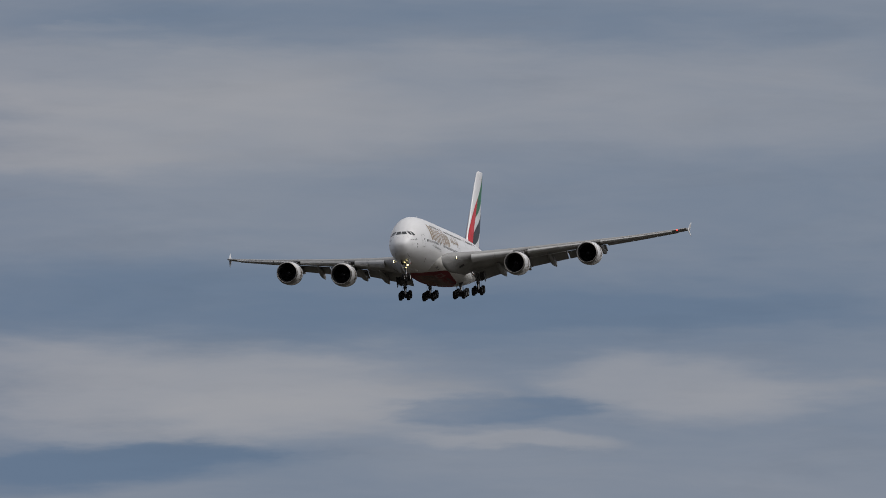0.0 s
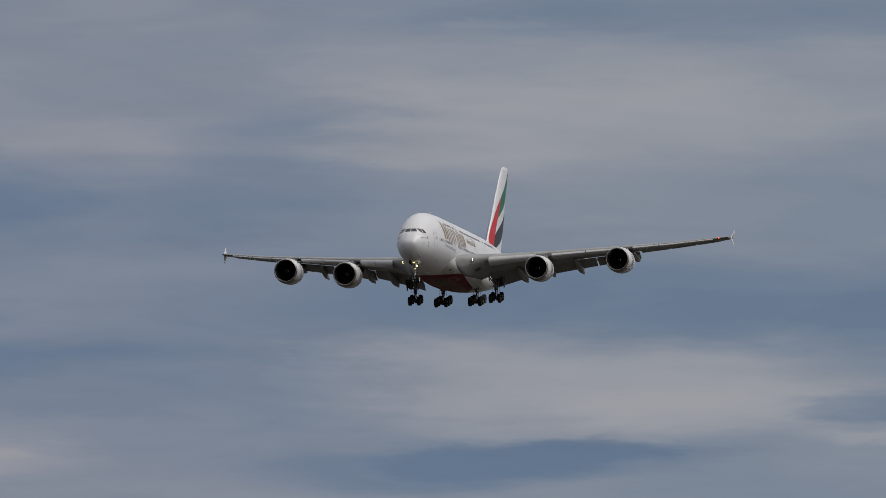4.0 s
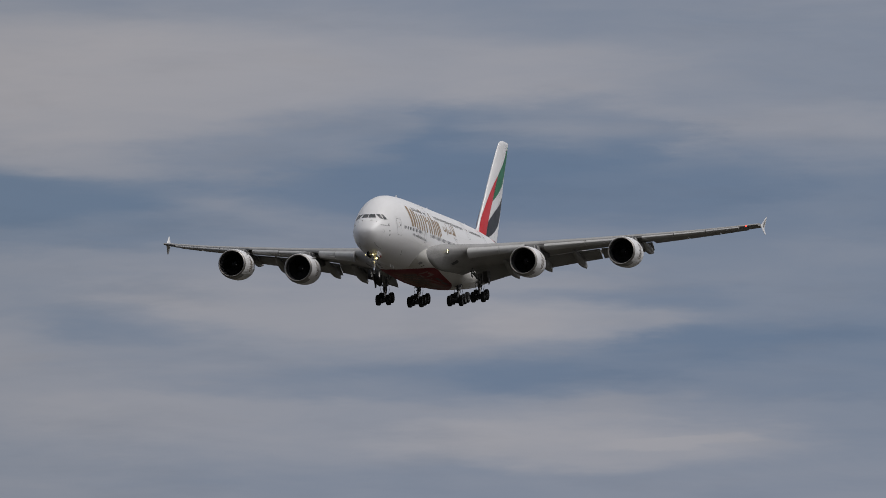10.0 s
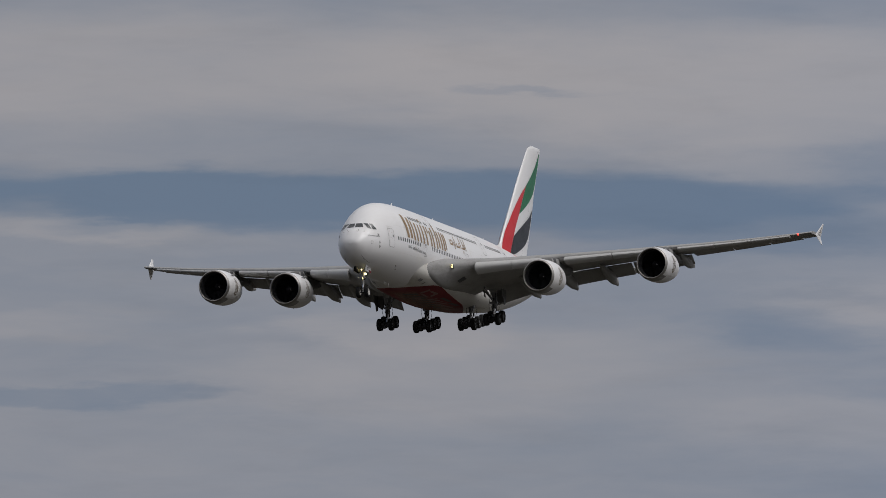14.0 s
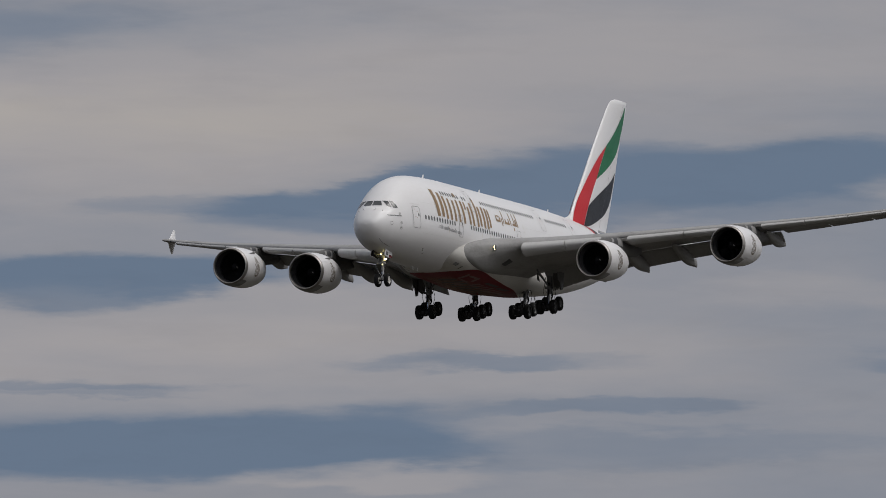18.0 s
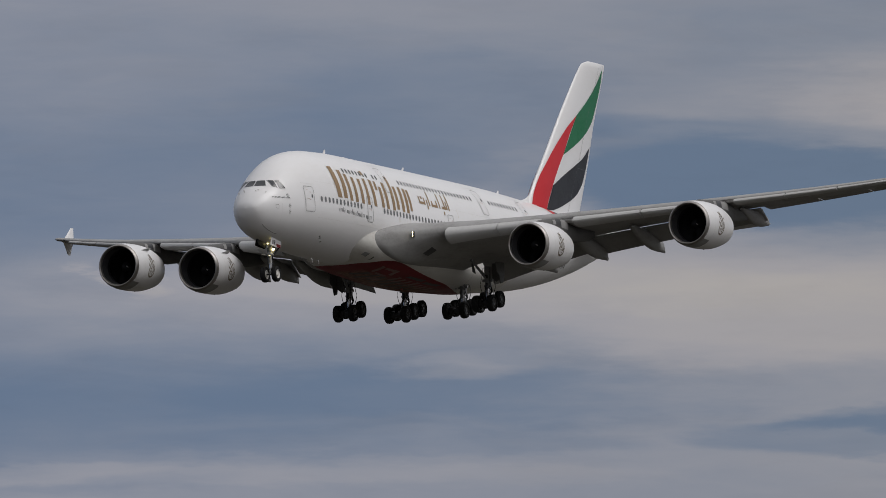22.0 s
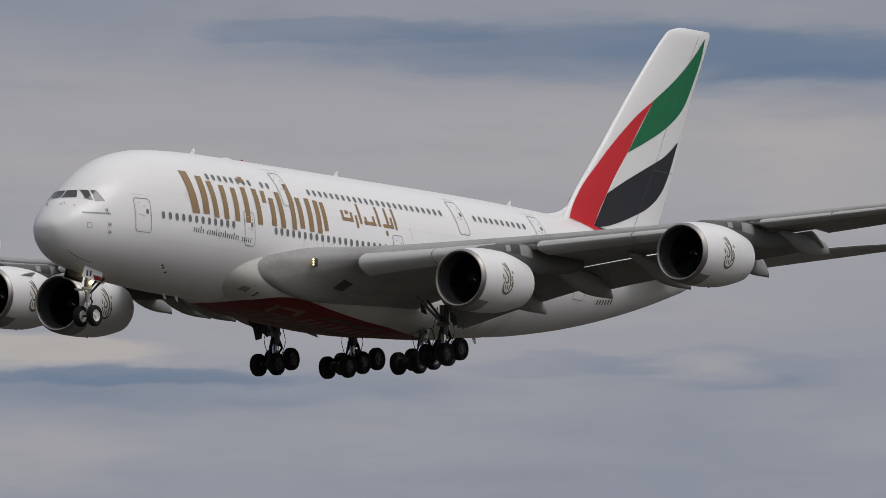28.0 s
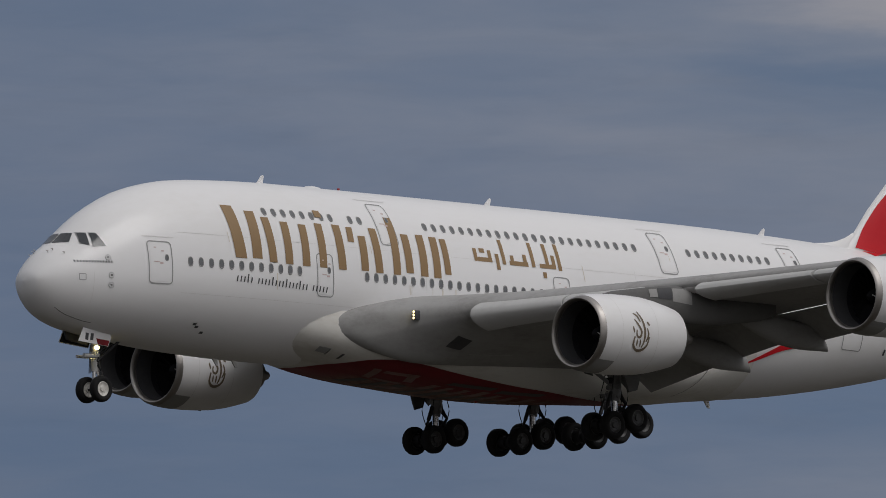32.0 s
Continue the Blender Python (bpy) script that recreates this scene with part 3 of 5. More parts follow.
# belly fairing: x, half width, height of the widest place, bottom
FAIRING = [(14, 3.9, -3.55, -5.2), (18, 3.95, -3.5, -5.3), (20, 4.05, -3.45, -5.45), (23, 4.1, -3.4, -5.65), (29, 4.15, -3.4, -5.95), (33, 4.12, -3.45, -5.92), (37, 4.05, -3.5, -5.7), (41, 3.9, -3.5, -5.5), (45, 3.7, -3.4, -5.25), (51, 3.5, -3.2, -4.9)]
FAIR_START = [(-2.2, 19.2), (-2.3, 18.5), (-2.82, 16.7), (-3.15, 15.9), (-3.5, 15.4), (-3.9, 15.2), (-4.3, 15.4), (-4.6, 16.0), (-4.89, 17.0), (-5.4, 17.4)]
HUB = -2.4


def reach(inside, dy, dz):
    lo, hi = 0.0, 7.0
    for _ in range(24):
        mid = 0.5 * (lo + hi)
        lo, hi = (mid, hi) if inside(dy * mid, HUB + dz * mid) else (lo, mid)
    return lo


def fairing_point(x, t, lift=0.0):
    """A point of the fairing; t is the angle from straight up about the hub line, pi is down."""
    dy, dz = math.sin(t), math.cos(t)
    w, mid, low = blend(FAIRING, x)
    top, base, hw, hm = blend(HULL, x)

    def in_hull(y, z):
        return (y / hw) ** 2 + ((z - hm) / ((top - hm) if z > hm else (hm - base))) ** 2 < 1

    def in_fair(y, z):
        return abs(y / w) ** 2.5 + abs((z - mid) / (1.6 if z > mid else mid - low)) ** 2.5 < 1

    a = reach(in_hull, dy, dz)
    b = reach(in_fair, dy, dz) if in_fair(0, HUB) else a
    z = HUB + dz * a
    start = blend([(-q, v) for q, v in FAIR_START], -z)[0] if z < -2.2 else 19.2
    u = min(1.0, max(0.0, (x - start) / 6.5))
    u = u * (2 - u)
    end = min(1.0, max(0.0, (46.8 - x) / 5.5))
    u *= end * end * (3 - 2 * end)
    on = min(1.0, max(0.0, (x - start + 0.5) / 1.0))
    on = on * on * (3 - 2 * on)
    r = a + (b - a) * (u if b > a else 1.0) - 0.05 + 0.08 * on
    return Vector((x, dy * (r + lift), HUB + dz * (r + lift)))


fair_x = [14.8 + 0.2 * k for k in range(45)] + [23.8 + 0.4 * k for k in range(25)] + [33.8 + 0.4 * k for k in range(33)] + [46.8]
belly = part("belly_fairing", loft([[fairing_point(x, 2 * math.pi * k / 144) for k in range(144)] for x in fair_x]), BELLY, airliner, "white belly fairing under the wing root")

# ---- wings ----
# span, leading edge x, chord, leading edge z, thickness, twist in degrees (nose up)
WING = [(2.5, 15.6, 22.4, -3.5, 0.13, 3.2), (3.4, 17.15, 21.0, -3.28, 0.134, 3.2), (3.9, 18.1, 20.0, -3.1, 0.147, 3.2), (4.3, 19.0, 19.1, -2.92, 0.152, 3.2), (5.2, 20.6, 17.7, -2.68, 0.146, 3.2), (7.5, 23.0, 15.9, -2.31, 0.132, 2.8), (8.6, 24.0, 15.1, -2.14, 0.124, 2.6), (14.9, 29.4, 11.6, -1.22, 0.108, 1.8),
        (20.0, 33.3, 9.5, -0.52, 0.10, 1.2), (25.7, 37.5, 7.7, 0.24, 0.098, 0.6), (32.0, 42.0, 6.0, 1.10, 0.095, 0.0), (38.0, 46.3, 4.4, 2.06, 0.09, -0.6), (39.7, 47.6, 3.8, 2.38, 0.085, -0.8)]


def foil(u, thick, camber=0.02):
    """Upper and lower height of the section at u of the chord."""
    yt = 5 * thick * (0.2969 * math.sqrt(u) - 0.126 * u - 0.3516 * u**2 + 0.2843 * u**3 - 0.1036 * u**4)
    yc = camber * (1 - (2 * u - 0.9) ** 2) * (1 if u > 0 else 0)
    full = max(0.0, thick - 0.132) * 1.3 * math.exp(-(((u - 0.15) / 0.2) ** 2)) * (1 if u > 0.004 else 0)
    return yc + yt * 0.95, yc - yt * 1.05 - full


def wing_point(y, u, v, side):
    """u along the chord, v its height in chords."""
    le, chord, z, thick, twist = blend(WING, y)
    c, s = math.cos(radians(twist)), math.sin(radians(twist))
    return (le + chord * (u * c + v * s), side * y, z + chord * (v * c - u * s))


def wing_piece(ys, us, side, lift=0.0):
    rings = []
    for y in ys:
        th = blend(WING, y)[3]
        up = [wing_point(y, u, foil(u, th)[0] + lift, side) for u in us]
        dn = [wing_point(y, u, foil(u, th)[1], side) for u in reversed(us)]
        rings.append(up + dn)
    return loft(rings)


def moved_piece(ys, us, side, shift, turn, shrink=1.0):
    """A slat or flap: a slice of the section moved by shift (in chords), then turned about its front, nose down positive."""
    rings = []
    c, s = math.cos(radians(turn)), math.sin(radians(turn))
    for y in ys:
        th = blend(WING, y)[3]
        pts = [(u, foil(u, th)[0]) for u in us] + [(u, foil(u, th)[1]) for u in reversed(us)]
        u0, v0 = us[0], 0.5 * sum(foil(us[0], th))
        ring = []
        for u, v in pts:
            du, dv = (u - u0) * shrink, (v - v0) * shrink
            ring.append(wing_point(y, u0 + shift[0] + du * c + dv * s, v0 + shift[1] + dv * c - du * s, side))
        rings.append(ring)
    return loft(rings)


def flap_piece(ys, side, at, chord, turn, thick=0.13):
    """A flap: a small section of its own behind the wing; its chord in metres at both ends."""
    rings = []
    c, s = math.cos(radians(turn)), math.sin(radians(turn))
    us = [0, 0.02, 0.06, 0.14, 0.28, 0.45, 0.65, 0.85, 1.0]
    ends = chord
    for y in ys:
        k = (y - ys[0]) / (ys[-1] - ys[0])
        chord = (ends[0] + (ends[1] - ends[0]) * k) / blend(WING, y)[1]
        pts = [(u, foil(u, thick)[0]) for u in us] + [(u, foil(u, thick)[1]) for u in reversed(us[1:])]
        rings.append([wing_point(y, at[0] + chord * (u * c + v * s), at[1] + chord * (v * c - u * s), side) for u, v in pts])
    return loft(rings)


def span(a, b, n):
    return [a + (b - a) * k / (n - 1) for k in range(n)]


NOSE_U = [0.0, 0.004, 0.012, 0.03, 0.06, 0.1, 0.13]
DROOP_U = [0.0, 0.003, 0.008, 0.02, 0.04, 0.062, 0.082]


def build_wing(side):
    us = [0.0, 0.003, 0.008, 0.018, 0.035, 0.06, 0.08, 0.1, 0.13, 0.16, 0.2, 0.25, 0.3, 0.36, 0.42, 0.48, 0.54, 0.6, 0.7, 0.76, 0.8]
    ys = [2.5, 2.75] + [2.9 + 0.15 * k for k in range(16)] + [5.4, 5.8, 6.2, 6.8, 7.5, 8.6, 9.5, 10.5, 11.6, 12.7, 13.66, 14.3, 14.9, 15.74, 16.5, 17.4, 18.7, 20, 21.4, 22.8, 24, 24.9, 25.7, 26.62, 27.7, 28.8, 30.4, 32, 33.5, 35, 36.5, 38, 39.7]
    wing = part("wing", wing_piece(ys, us, side), WING_GREY, airliner, "grey swept wing with slats and flaps extended")
    # slats
    for a, b, n in ((7.5, 10.8, 4), (10.86, 13.6, 4), (15.8, 20.3, 4), (20.4, 24.8, 4), (26.7, 30.2, 4), (30.3, 33.8, 4), (33.9, 37.6, 4)):
        inner = a < 14
        part("slat", moved_piece(span(a, b, n), DROOP_U if inner else NOSE_U, side, (-0.04, -0.025) if inner else (-0.045, -0.035), -0.0, 1.0), PALE, wing, "pale grey leading-edge slat drawn forward")
    # flaps and ailerons
    part("flap", flap_piece(span(5.4, 13.42, 6), side, (0.77, 0.0), (3.47, 2.2), 33, 0.11), GREY, wing)
    part("flap", flap_piece(span(13.5, 20.4, 5), side, (0.785, -0.022), (2.45, 2.15), 30, 0.11), GREY, wing)
    part("flap", flap_piece(span(20.6, 26.6, 5), side, (0.785, -0.022), (2.15, 1.8), 30, 0.11), GREY, wing)
    for a, b in ((26.8, 30.8), (30.9, 34.6), (34.7, 38.0)):
        part("aileron", flap_piece(span(a, b, 3), side, (0.775, 0.0), (0.225 * blend(WING, a)[1], 0.225 * blend(WING, b)[1]), 6, 0.10), GREY, wing)
    part("wing_tip_panel", flap_piece(span(38.1, 39.7, 3), side, (0.775, 0.0), (0.98, 0.85), 2, 0.10), GREY, wing)
    # tip fence
    x0, y0, z0 = wing_point(39.72, 0.0, 0.0, side)
    for up, high, base, chord, tip in ((1, 1.45, 1.5, 2.3, 51.35), (-1, 0.95, 1.7, 1.9, 50.65)):
        rings = []
        for k in range(7):
            f = k / 6
            ch = chord * (1 - f) + 0.5 * f
            lead = (x0 + base) * (1 - f) + tip * f
            yo = side * (39.75 + 0.24 * f)
            rings.append([(lead + ch * u, yo + 0.08 * (1 - 0.6 * f) * w, z0 - 0.1 + up * high * f) for u, w in ((0, 0), (0.1, 0.7), (0.4, 1), (1, 0.05), (1, -0.05), (0.4, -1), (0.1, -0.7))])
        fence = part("tip_fence", loft(rings), WHITE, wing, "white wing-tip fence")
        if up > 0:
            # bronze strokes on the outer face
            for q0, q1, f0, f1 in ((0.34, 0.42, 0.1, 0.62), (0.5, 0.62, 0.22, 0.46), (0.52, 0.72, 0.06, 0.14), (0.44, 0.52, 0.52, 0.72)):
                rows = []
                for f in span(f0, f1, 5):
                    ch, lead = chord * (1 - f) + 0.5 * f, (x0 + base) * (1 - f) + tip * f
                    rows.append([(lead + ch * q, side * (39.765 + 0.24 * f + 0.08 * (1 - 0.6 * f)), z0 - 0.1 + high * f) for q in (q0, q1)])
                part("bronze_stroke", loft(rows, cap=False, closed=False), BRONZE, fence)
    # flap track fairings: span, tip x, tip z, length, radius, height of the blunt tail
    for y, tx, tz, ln, r, tail in ((10.1, 39.3, -4.6, 7.6, 0.58, 1.05), (14.1, 40.7, -3.72, 7.2, 0.55, 1.05), (18.0, 43.6, -3.1, 7.0, 0.52, 1.05), (22.4, 45.7, -2.4, 6.4, 0.42, 1.05), (26.1, 46.85, -1.05, 5.8, 0.46, 0.72)):
        rings = []
        x0 = tx - ln
        z0 = wing_point(y, 0.42, -0.05, side)[2]
        for k in range(15):
            f = k / 14
            low = z0 - 0.15 + (tz - z0 + 0.15) * (0.35 * f + 0.65 * f ** 1.6) - 0.72 * math.sin(math.pi * f) ** 1.1
            high = z0 + 0.1 + (tz + tail - z0) * f ** 1.5
            wide = r * 0.82 * max(0.3 - 0.2 * f, math.sin(math.pi * (0.06 + 0.86 * f)) ** 0.6)
            mid = 0.5 * (low + high)
            rake = 0.8 * f ** 5
            rings.append([(x0 + ln * f - rake * (0.5 + 0.5 * math.cos(a)), side * y + wide * math.sin(a), mid + (high - mid) * math.cos(a)) for a in (2 * math.pi * q / 20 for q in range(20))])
        part("flap_track_fairing", loft(rings), GREY, wing, "grey canoe-shaped flap track fairing")
    # landing lights in the root
    part("lamp_housing", block((20.54, side * 5.4 - 0.085, -2.92), (20.9, side * 5.4 + 0.085, -2.44), 0.03), INK, wing, "dark landing light housing")
    for k in range(3):
        p = Vector((20.505, side * 5.4, -2.52 - 0.155 * k))
        part("landing_light", spun([(0, 0.0), (0.0, 0.04), (0.015, 0.055), (0.1, 0.055)], p, 12), LAMP, wing, "lit landing light")
    # bare leading edge at the inner pylon, and an access hatch below
    for a, b, tint in ((13.75, 14.45, INK), (14.5, 15.7, WHITE), (24.95, 25.5, INK), (25.54, 26.58, WHITE)):
        rings = []
        for y in span(a, b, 5):
            th = blend(WING, y)[3]
            rings.append([wing_point(y, u - 0.002, foil(u, th)[1] - 0.004, side) for u in (0.006, 0.012, 0.02, 0.03, 0.045, 0.06)])
        part("leading_edge_panel", loft(rings, cap=False, closed=False), tint, wing, "leading edge panel beside the pylon")
    # navigation light
    nx, ny, nz = wing_point(38.4, 0.0, 0.0, side)
    part("navigation_light", spun([(-0.08, 0.0), (-0.05, 0.07), (0.05, 0.1), (0.2, 0.1), (0.2, 0.0)], (nx, ny, nz), 10), BEACON if side < 0 else GLASS, wing)
    return wing


wing_port, wing_starboard = build_wing(-1), build_wing(1)


# ---- engines ----
DROOP = 0.02
E1X, E1Z, E2X, E2Z = 22.28, -4.0, 30.21, -2.31


def build_engine(side, y, x, z, wing_y):
    c = (x, side * y, z)
    outer = [(0.02, 1.64), (0.0, 1.68), (0.03, 1.72), (0.1, 1.765), (0.2, 1.80), (0.34, 1.83)]
    cowl = [(0.33, 1.829), (0.4, 1.845), (0.7, 1.89), (1.3, 1.94), (2.2, 1.975), (3.1, 1.96), (4.0, 1.91), (4.8, 1.79), (5.55, 1.63), (6.2, 1.47), (6.2, 1.43), (5.0, 1.42)]
    engine = part("engine", spun(cowl, c, 64, DROOP), WHITE, airliner, "white turbofan nacelle hung ahead of the wing")
    part("inlet_lip", spun([(0.42, 1.552), (0.3, 1.56), (0.16, 1.575), (0.07, 1.60)] + outer, c, 64, DROOP), STEEL, engine, "bare metal inlet lip")
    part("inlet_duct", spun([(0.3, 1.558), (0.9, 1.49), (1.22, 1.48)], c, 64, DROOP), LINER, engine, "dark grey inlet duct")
    # rear of the duct, blackened to paint in the shade around the blades
    part("fan_case", spun([(1.22, 1.48), (1.5, 1.475), (1.75, 1.475), (1.9, 0.3)], c, 64, DROOP), FAN, engine, "fan case coloured black for the shade inside the intake")
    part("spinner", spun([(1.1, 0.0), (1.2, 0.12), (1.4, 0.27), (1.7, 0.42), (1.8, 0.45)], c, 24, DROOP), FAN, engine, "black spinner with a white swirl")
    blade = bmesh.new()
    rows = []
    for k in range(6):
        r = 0.4 + 1.07 * k / 5
        tw = radians(30 + 32 * k / 5)
        w = 0.2 + 0.13 * math.sin(math.pi * k / 6)
        rows.append([blade.verts.new((1.65 + sg * w * math.cos(tw), sg * w * math.sin(tw), r)) for sg in (-1, 0, 1)])
    for a, b in zip(rows, rows[1:]):
        for q in (0, 1):
            blade.faces.new((a[q], a[q + 1], b[q + 1], b[q]))
    bmesh.ops.solidify(blade, geom=blade.faces[:], thickness=0.02)
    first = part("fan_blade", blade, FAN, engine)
    first.matrix_local = Matrix.Translation(c)
    for k in range(1, 24):
        twin(first, engine, Matrix.Translation(c) @ Matrix.Rotation(2 * math.pi * k / 24, 4, "X"))
    part("core_cowl", spun([(4.6, 1.0), (5.6, 1.02), (6.4, 0.92), (7.1, 0.74), (7.1, 0.70), (6.5, 0.72)], c, 40, DROOP), HOT, engine, "heat-stained core exhaust")
    part("exhaust_cone", spun([(6.3, 0.55), (7.1, 0.45), (7.9, 0.2), (8.1, 0.0)], c, 24, DROOP), HOT, engine, "bare metal exhaust plug")
    part("drain_mast", slab([(x + 3.0, z - 1.78), (x + 3.25, z - 1.78), (x + 3.3, z - 1.92), (x + 3.18, z - 1.92)], side * y - 0.03, side * y + 0.03), DARK, engine)
    # strake on the inner shoulder
    for sg in (-side,):
        a = radians(48)
        dy, dz = sg * math.sin(a), math.cos(a)
        pts = [(x + 1.5, 1.92), (x + 2.9, 1.93), (x + 2.9, 2.3), (x + 2.45, 2.28)]
        ring = [[(px, side * y + r * dy + o * dz, z + r * dz - o * dy + DROOP * (px - x)) for px, r in pts] for o in (-0.02, 0.02)]
        part("strake", loft(ring), PALE, engine)
    # pylon
    lx, _, lz = wing_point(wing_y, 0.0, 0.0, side)
    rings = []
    table = ((x + 1.5, z + 1.7, z + 1.92, 0.05), (x + 2.4, z + 1.4, z + 2.18, 0.26), (lx - 1.2, z + 1.2, lz - 0.1, 0.28), (lx + 0.5, z + 0.9, lz - 0.02, 0.32), (lx + 2.6, z + 0.95, lz - 0.4, 0.34), (lx + 5.5, z + 1.35, lz - 0.35, 0.2), (lx + 6.8, z + 1.7, lz - 0.45, 0.05))
    for px, lo, hi, w in table:
        if hi < lo + 0.1:
            hi = lo + 0.1
        m = 0.5 * (lo + hi)
        rings.append([(px, side * y + w * math.sin(t), m + (hi - m) * math.cos(t)) for t in (2 * math.pi * k / 16 for k in range(16))])
    pylon = part("pylon", loft(rings), PYLON, engine, "dark grey engine pylon")
    for sg in (-1, 1):
        for f0, f1, h0, h1, tint in ((-2.3, -1.75, 0.6, 0.9, SLATE), (-1.7, -0.75, 0.55, 0.93, INK), (-0.7, 0.6, 0.5, 0.9, SLATE)):
            rows = []
            for k in range(6):
                px = lx + f0 + (f1 - f0) * k / 5
                lo, hi, w = blend(table, px)
                row = []
                for q in range(5):
                    v = 2 * (h0 + (h1 - h0) * q / 4) - 1
                    row.append((px, side * y + sg * (w * math.sqrt(max(0.0, 1 - v * v)) + 0.02), 0.5 * (lo + hi) + 0.5 * (hi - lo) * v))
                rows.append(row)
            part("pylon_panel", loft(rows, cap=False, closed=False), tint, pylon, "small access panel on the pylon")
    return engine


ENGINES = [(-1, 14.9, E1X, E1Z, 14.9), (-1, 25.85, E2X, E2Z, 25.7), (1, 14.9, E1X, E1Z, 14.9), (1, 25.85, E2X, E2Z, 25.7)]
engines = [build_engine(*e) for e in ENGINES]


# ---- fin ----
FIN = [(2.4, 55.2, 67.0, 0.62), (4.0, 56.9, 67.8, 0.56), (5.0, 57.65, 68.3, 0.53), (8.0, 60.5, 69.75, 0.46), (12.0, 64.15, 71.4, 0.36), (15.0, 67.1, 73.0, 0.27), (16.2, 68.4, 73.6, 0.22), (16.65, 69.1, 73.82, 0.17), (16.92, 70.3, 73.75, 0.06)]


def fin_half(x, z):
    lead, trail, half = blend(FIN, z)
    u = min(1.0, max(0.0, (x - lead) / (trail - lead)))
    return half * max(0.0, (1 - ((u - 0.35) / (0.65 if u > 0.35 else 0.35)) ** 2)) ** (0.5 if u < 0.35 else 0.8)


def fin_ring(z, a, b, n=14):
    lead, trail, half = blend(FIN, z)
    us = [a + (b - a) * (0.5 - 0.5 * math.cos(math.pi * k / n)) for k in range(n + 1)]
    xs = [lead + (trail - lead) * u for u in us]
    return [(x, fin_half(x, z), z) for x in xs] + [(x, -fin_half(x, z), z) for x in reversed(xs)]


fin_z = [2.4, 3.2, 4.2, 5.5, 7, 8.5, 10, 11.5, 13, 14.5, 15.5, 16.2, 16.45, 16.65, 16.8, 16.92]
fin = part("tail_fin", loft([fin_ring(z, 0.0, 0.70) for z in fin_z]), WHITE, airliner, "tall white tail fin with red, green and black bands")
part("rudder", loft([fin_ring(z, 0.703, 1.0) for z in [3.2, 4.2, 5.5, 7, 7.38]]), WHITE, fin)
part("rudder", loft([fin_ring(z, 0.703, 1.0) for z in [7.42, 9, 11, 13, 14.5, 15.5, 16.2, 16.45, 16.65, 16.8, 16.92]]), WHITE, fin)
dorsal = []
for x, h, w in ((53.4, 3.55, 0.05), (54.4, 3.58, 0.13), (55.2, 3.65, 0.2), (55.9, 3.78, 0.24), (56.5, 3.98, 0.22), (57.1, 4.3, 0.14)):
    dorsal.append([(x, w * math.sin(t), 2.9 + (h - 2.9) * max(0, math.cos(t))) for t in (2 * math.pi * k / 16 for k in range(16))])
part("dorsal_fillet", loft(dorsal), WHITE, fin)


def resample(pts, n):
    pts = [Vector((*p, 0)) for p in pts]
    d = [0.0]
    for a, b in zip(pts, pts[1:]):
        d.append(d[-1] + (b - a).length)
    table = [(s, p.x, p.y) for s, p in zip(d, pts)]
    return [tuple(blend(table, d[-1] * k / (n - 1))) for k in range(n)]


def fin_band(name, edge_a, edge_b, material, label):
    n, m = 30, 10
    a, b = resample(edge_a, n), resample(edge_b, n)
    for side in (-1, 1):
        rings = []
        for p, q in zip(a, b):
            row = []
            for k in range(m + 1):
                u = k / m
                x, z = p[0] + (q[0] - p[0]) * u, p[1] + (q[1] - p[1]) * u
                row.append((x, side * (fin_half(x, z) + 0.03), z))
            rings.append(row)
        part(name, loft(rings, cap=False, closed=False), material, fin, label)


fin_band("red_band", [(66.7, 11.9), (64.75, 10.78), (63.1, 9.6), (61.6, 8.42), (60.15, 7.15), (58.75, 5.9), (57.7, 4.7), (56.95, 3.5)], [(66.7, 11.9), (65.0, 10.1), (63.45, 8.25), (62.15, 6.85), (60.98, 5.45), (60.05, 4.25), (59.55, 3.5), (59.3, 3.1)], RED, "red painted band")
fin_band("green_band", [(66.7, 11.9), (69.3, 13.45), (71.4, 14.95), (73.1, 16.45)], [(63.45, 8.22), (66.6, 9.5), (68.75, 10.55), (70.4, 11.7), (71.7, 13.45), (72.7, 15.2), (73.1, 16.45)], GREEN, "green painted band")
fin_band("black_band", [(60.98, 5.4), (63.2, 6.42), (66.1, 7.6), (68.05, 8.4), (69.9, 9.5)], [(59.3, 3.1), (61.3, 3.4), (64.15, 4.23), (66.1, 4.95), (67.75, 6.0), (68.7, 7.2), (69.9, 9.5)], BLACK, "black painted band")


# rudder hinge and split lines
for side in (-1, 1):
    hinge = []
    for k in range(40):
        z = 3.3 + 13.2 * k / 39
        lead, trail, _ = blend(FIN, z)
        x = lead + 0.70 * (trail - lead)
        hinge.append([(x + d, side * (fin_half(x + d, z) + 0.036), z) for d in (-0.012, 0.012)])
    part("hinge_line", loft(hinge, cap=False, closed=False), RIM, fin)
    split = []
    for k in range(10):
        lead, trail, _ = blend(FIN, 7.4)
        x = lead + (0.7 + 0.28 * k / 9) * (trail - lead)
        split.append([(x, side * (fin_half(x, 7.4 + d) + 0.036), 7.4 + d) for d in (-0.015, 0.015)])
    part("split_line", loft(split, cap=False, closed=False), RIM, fin)
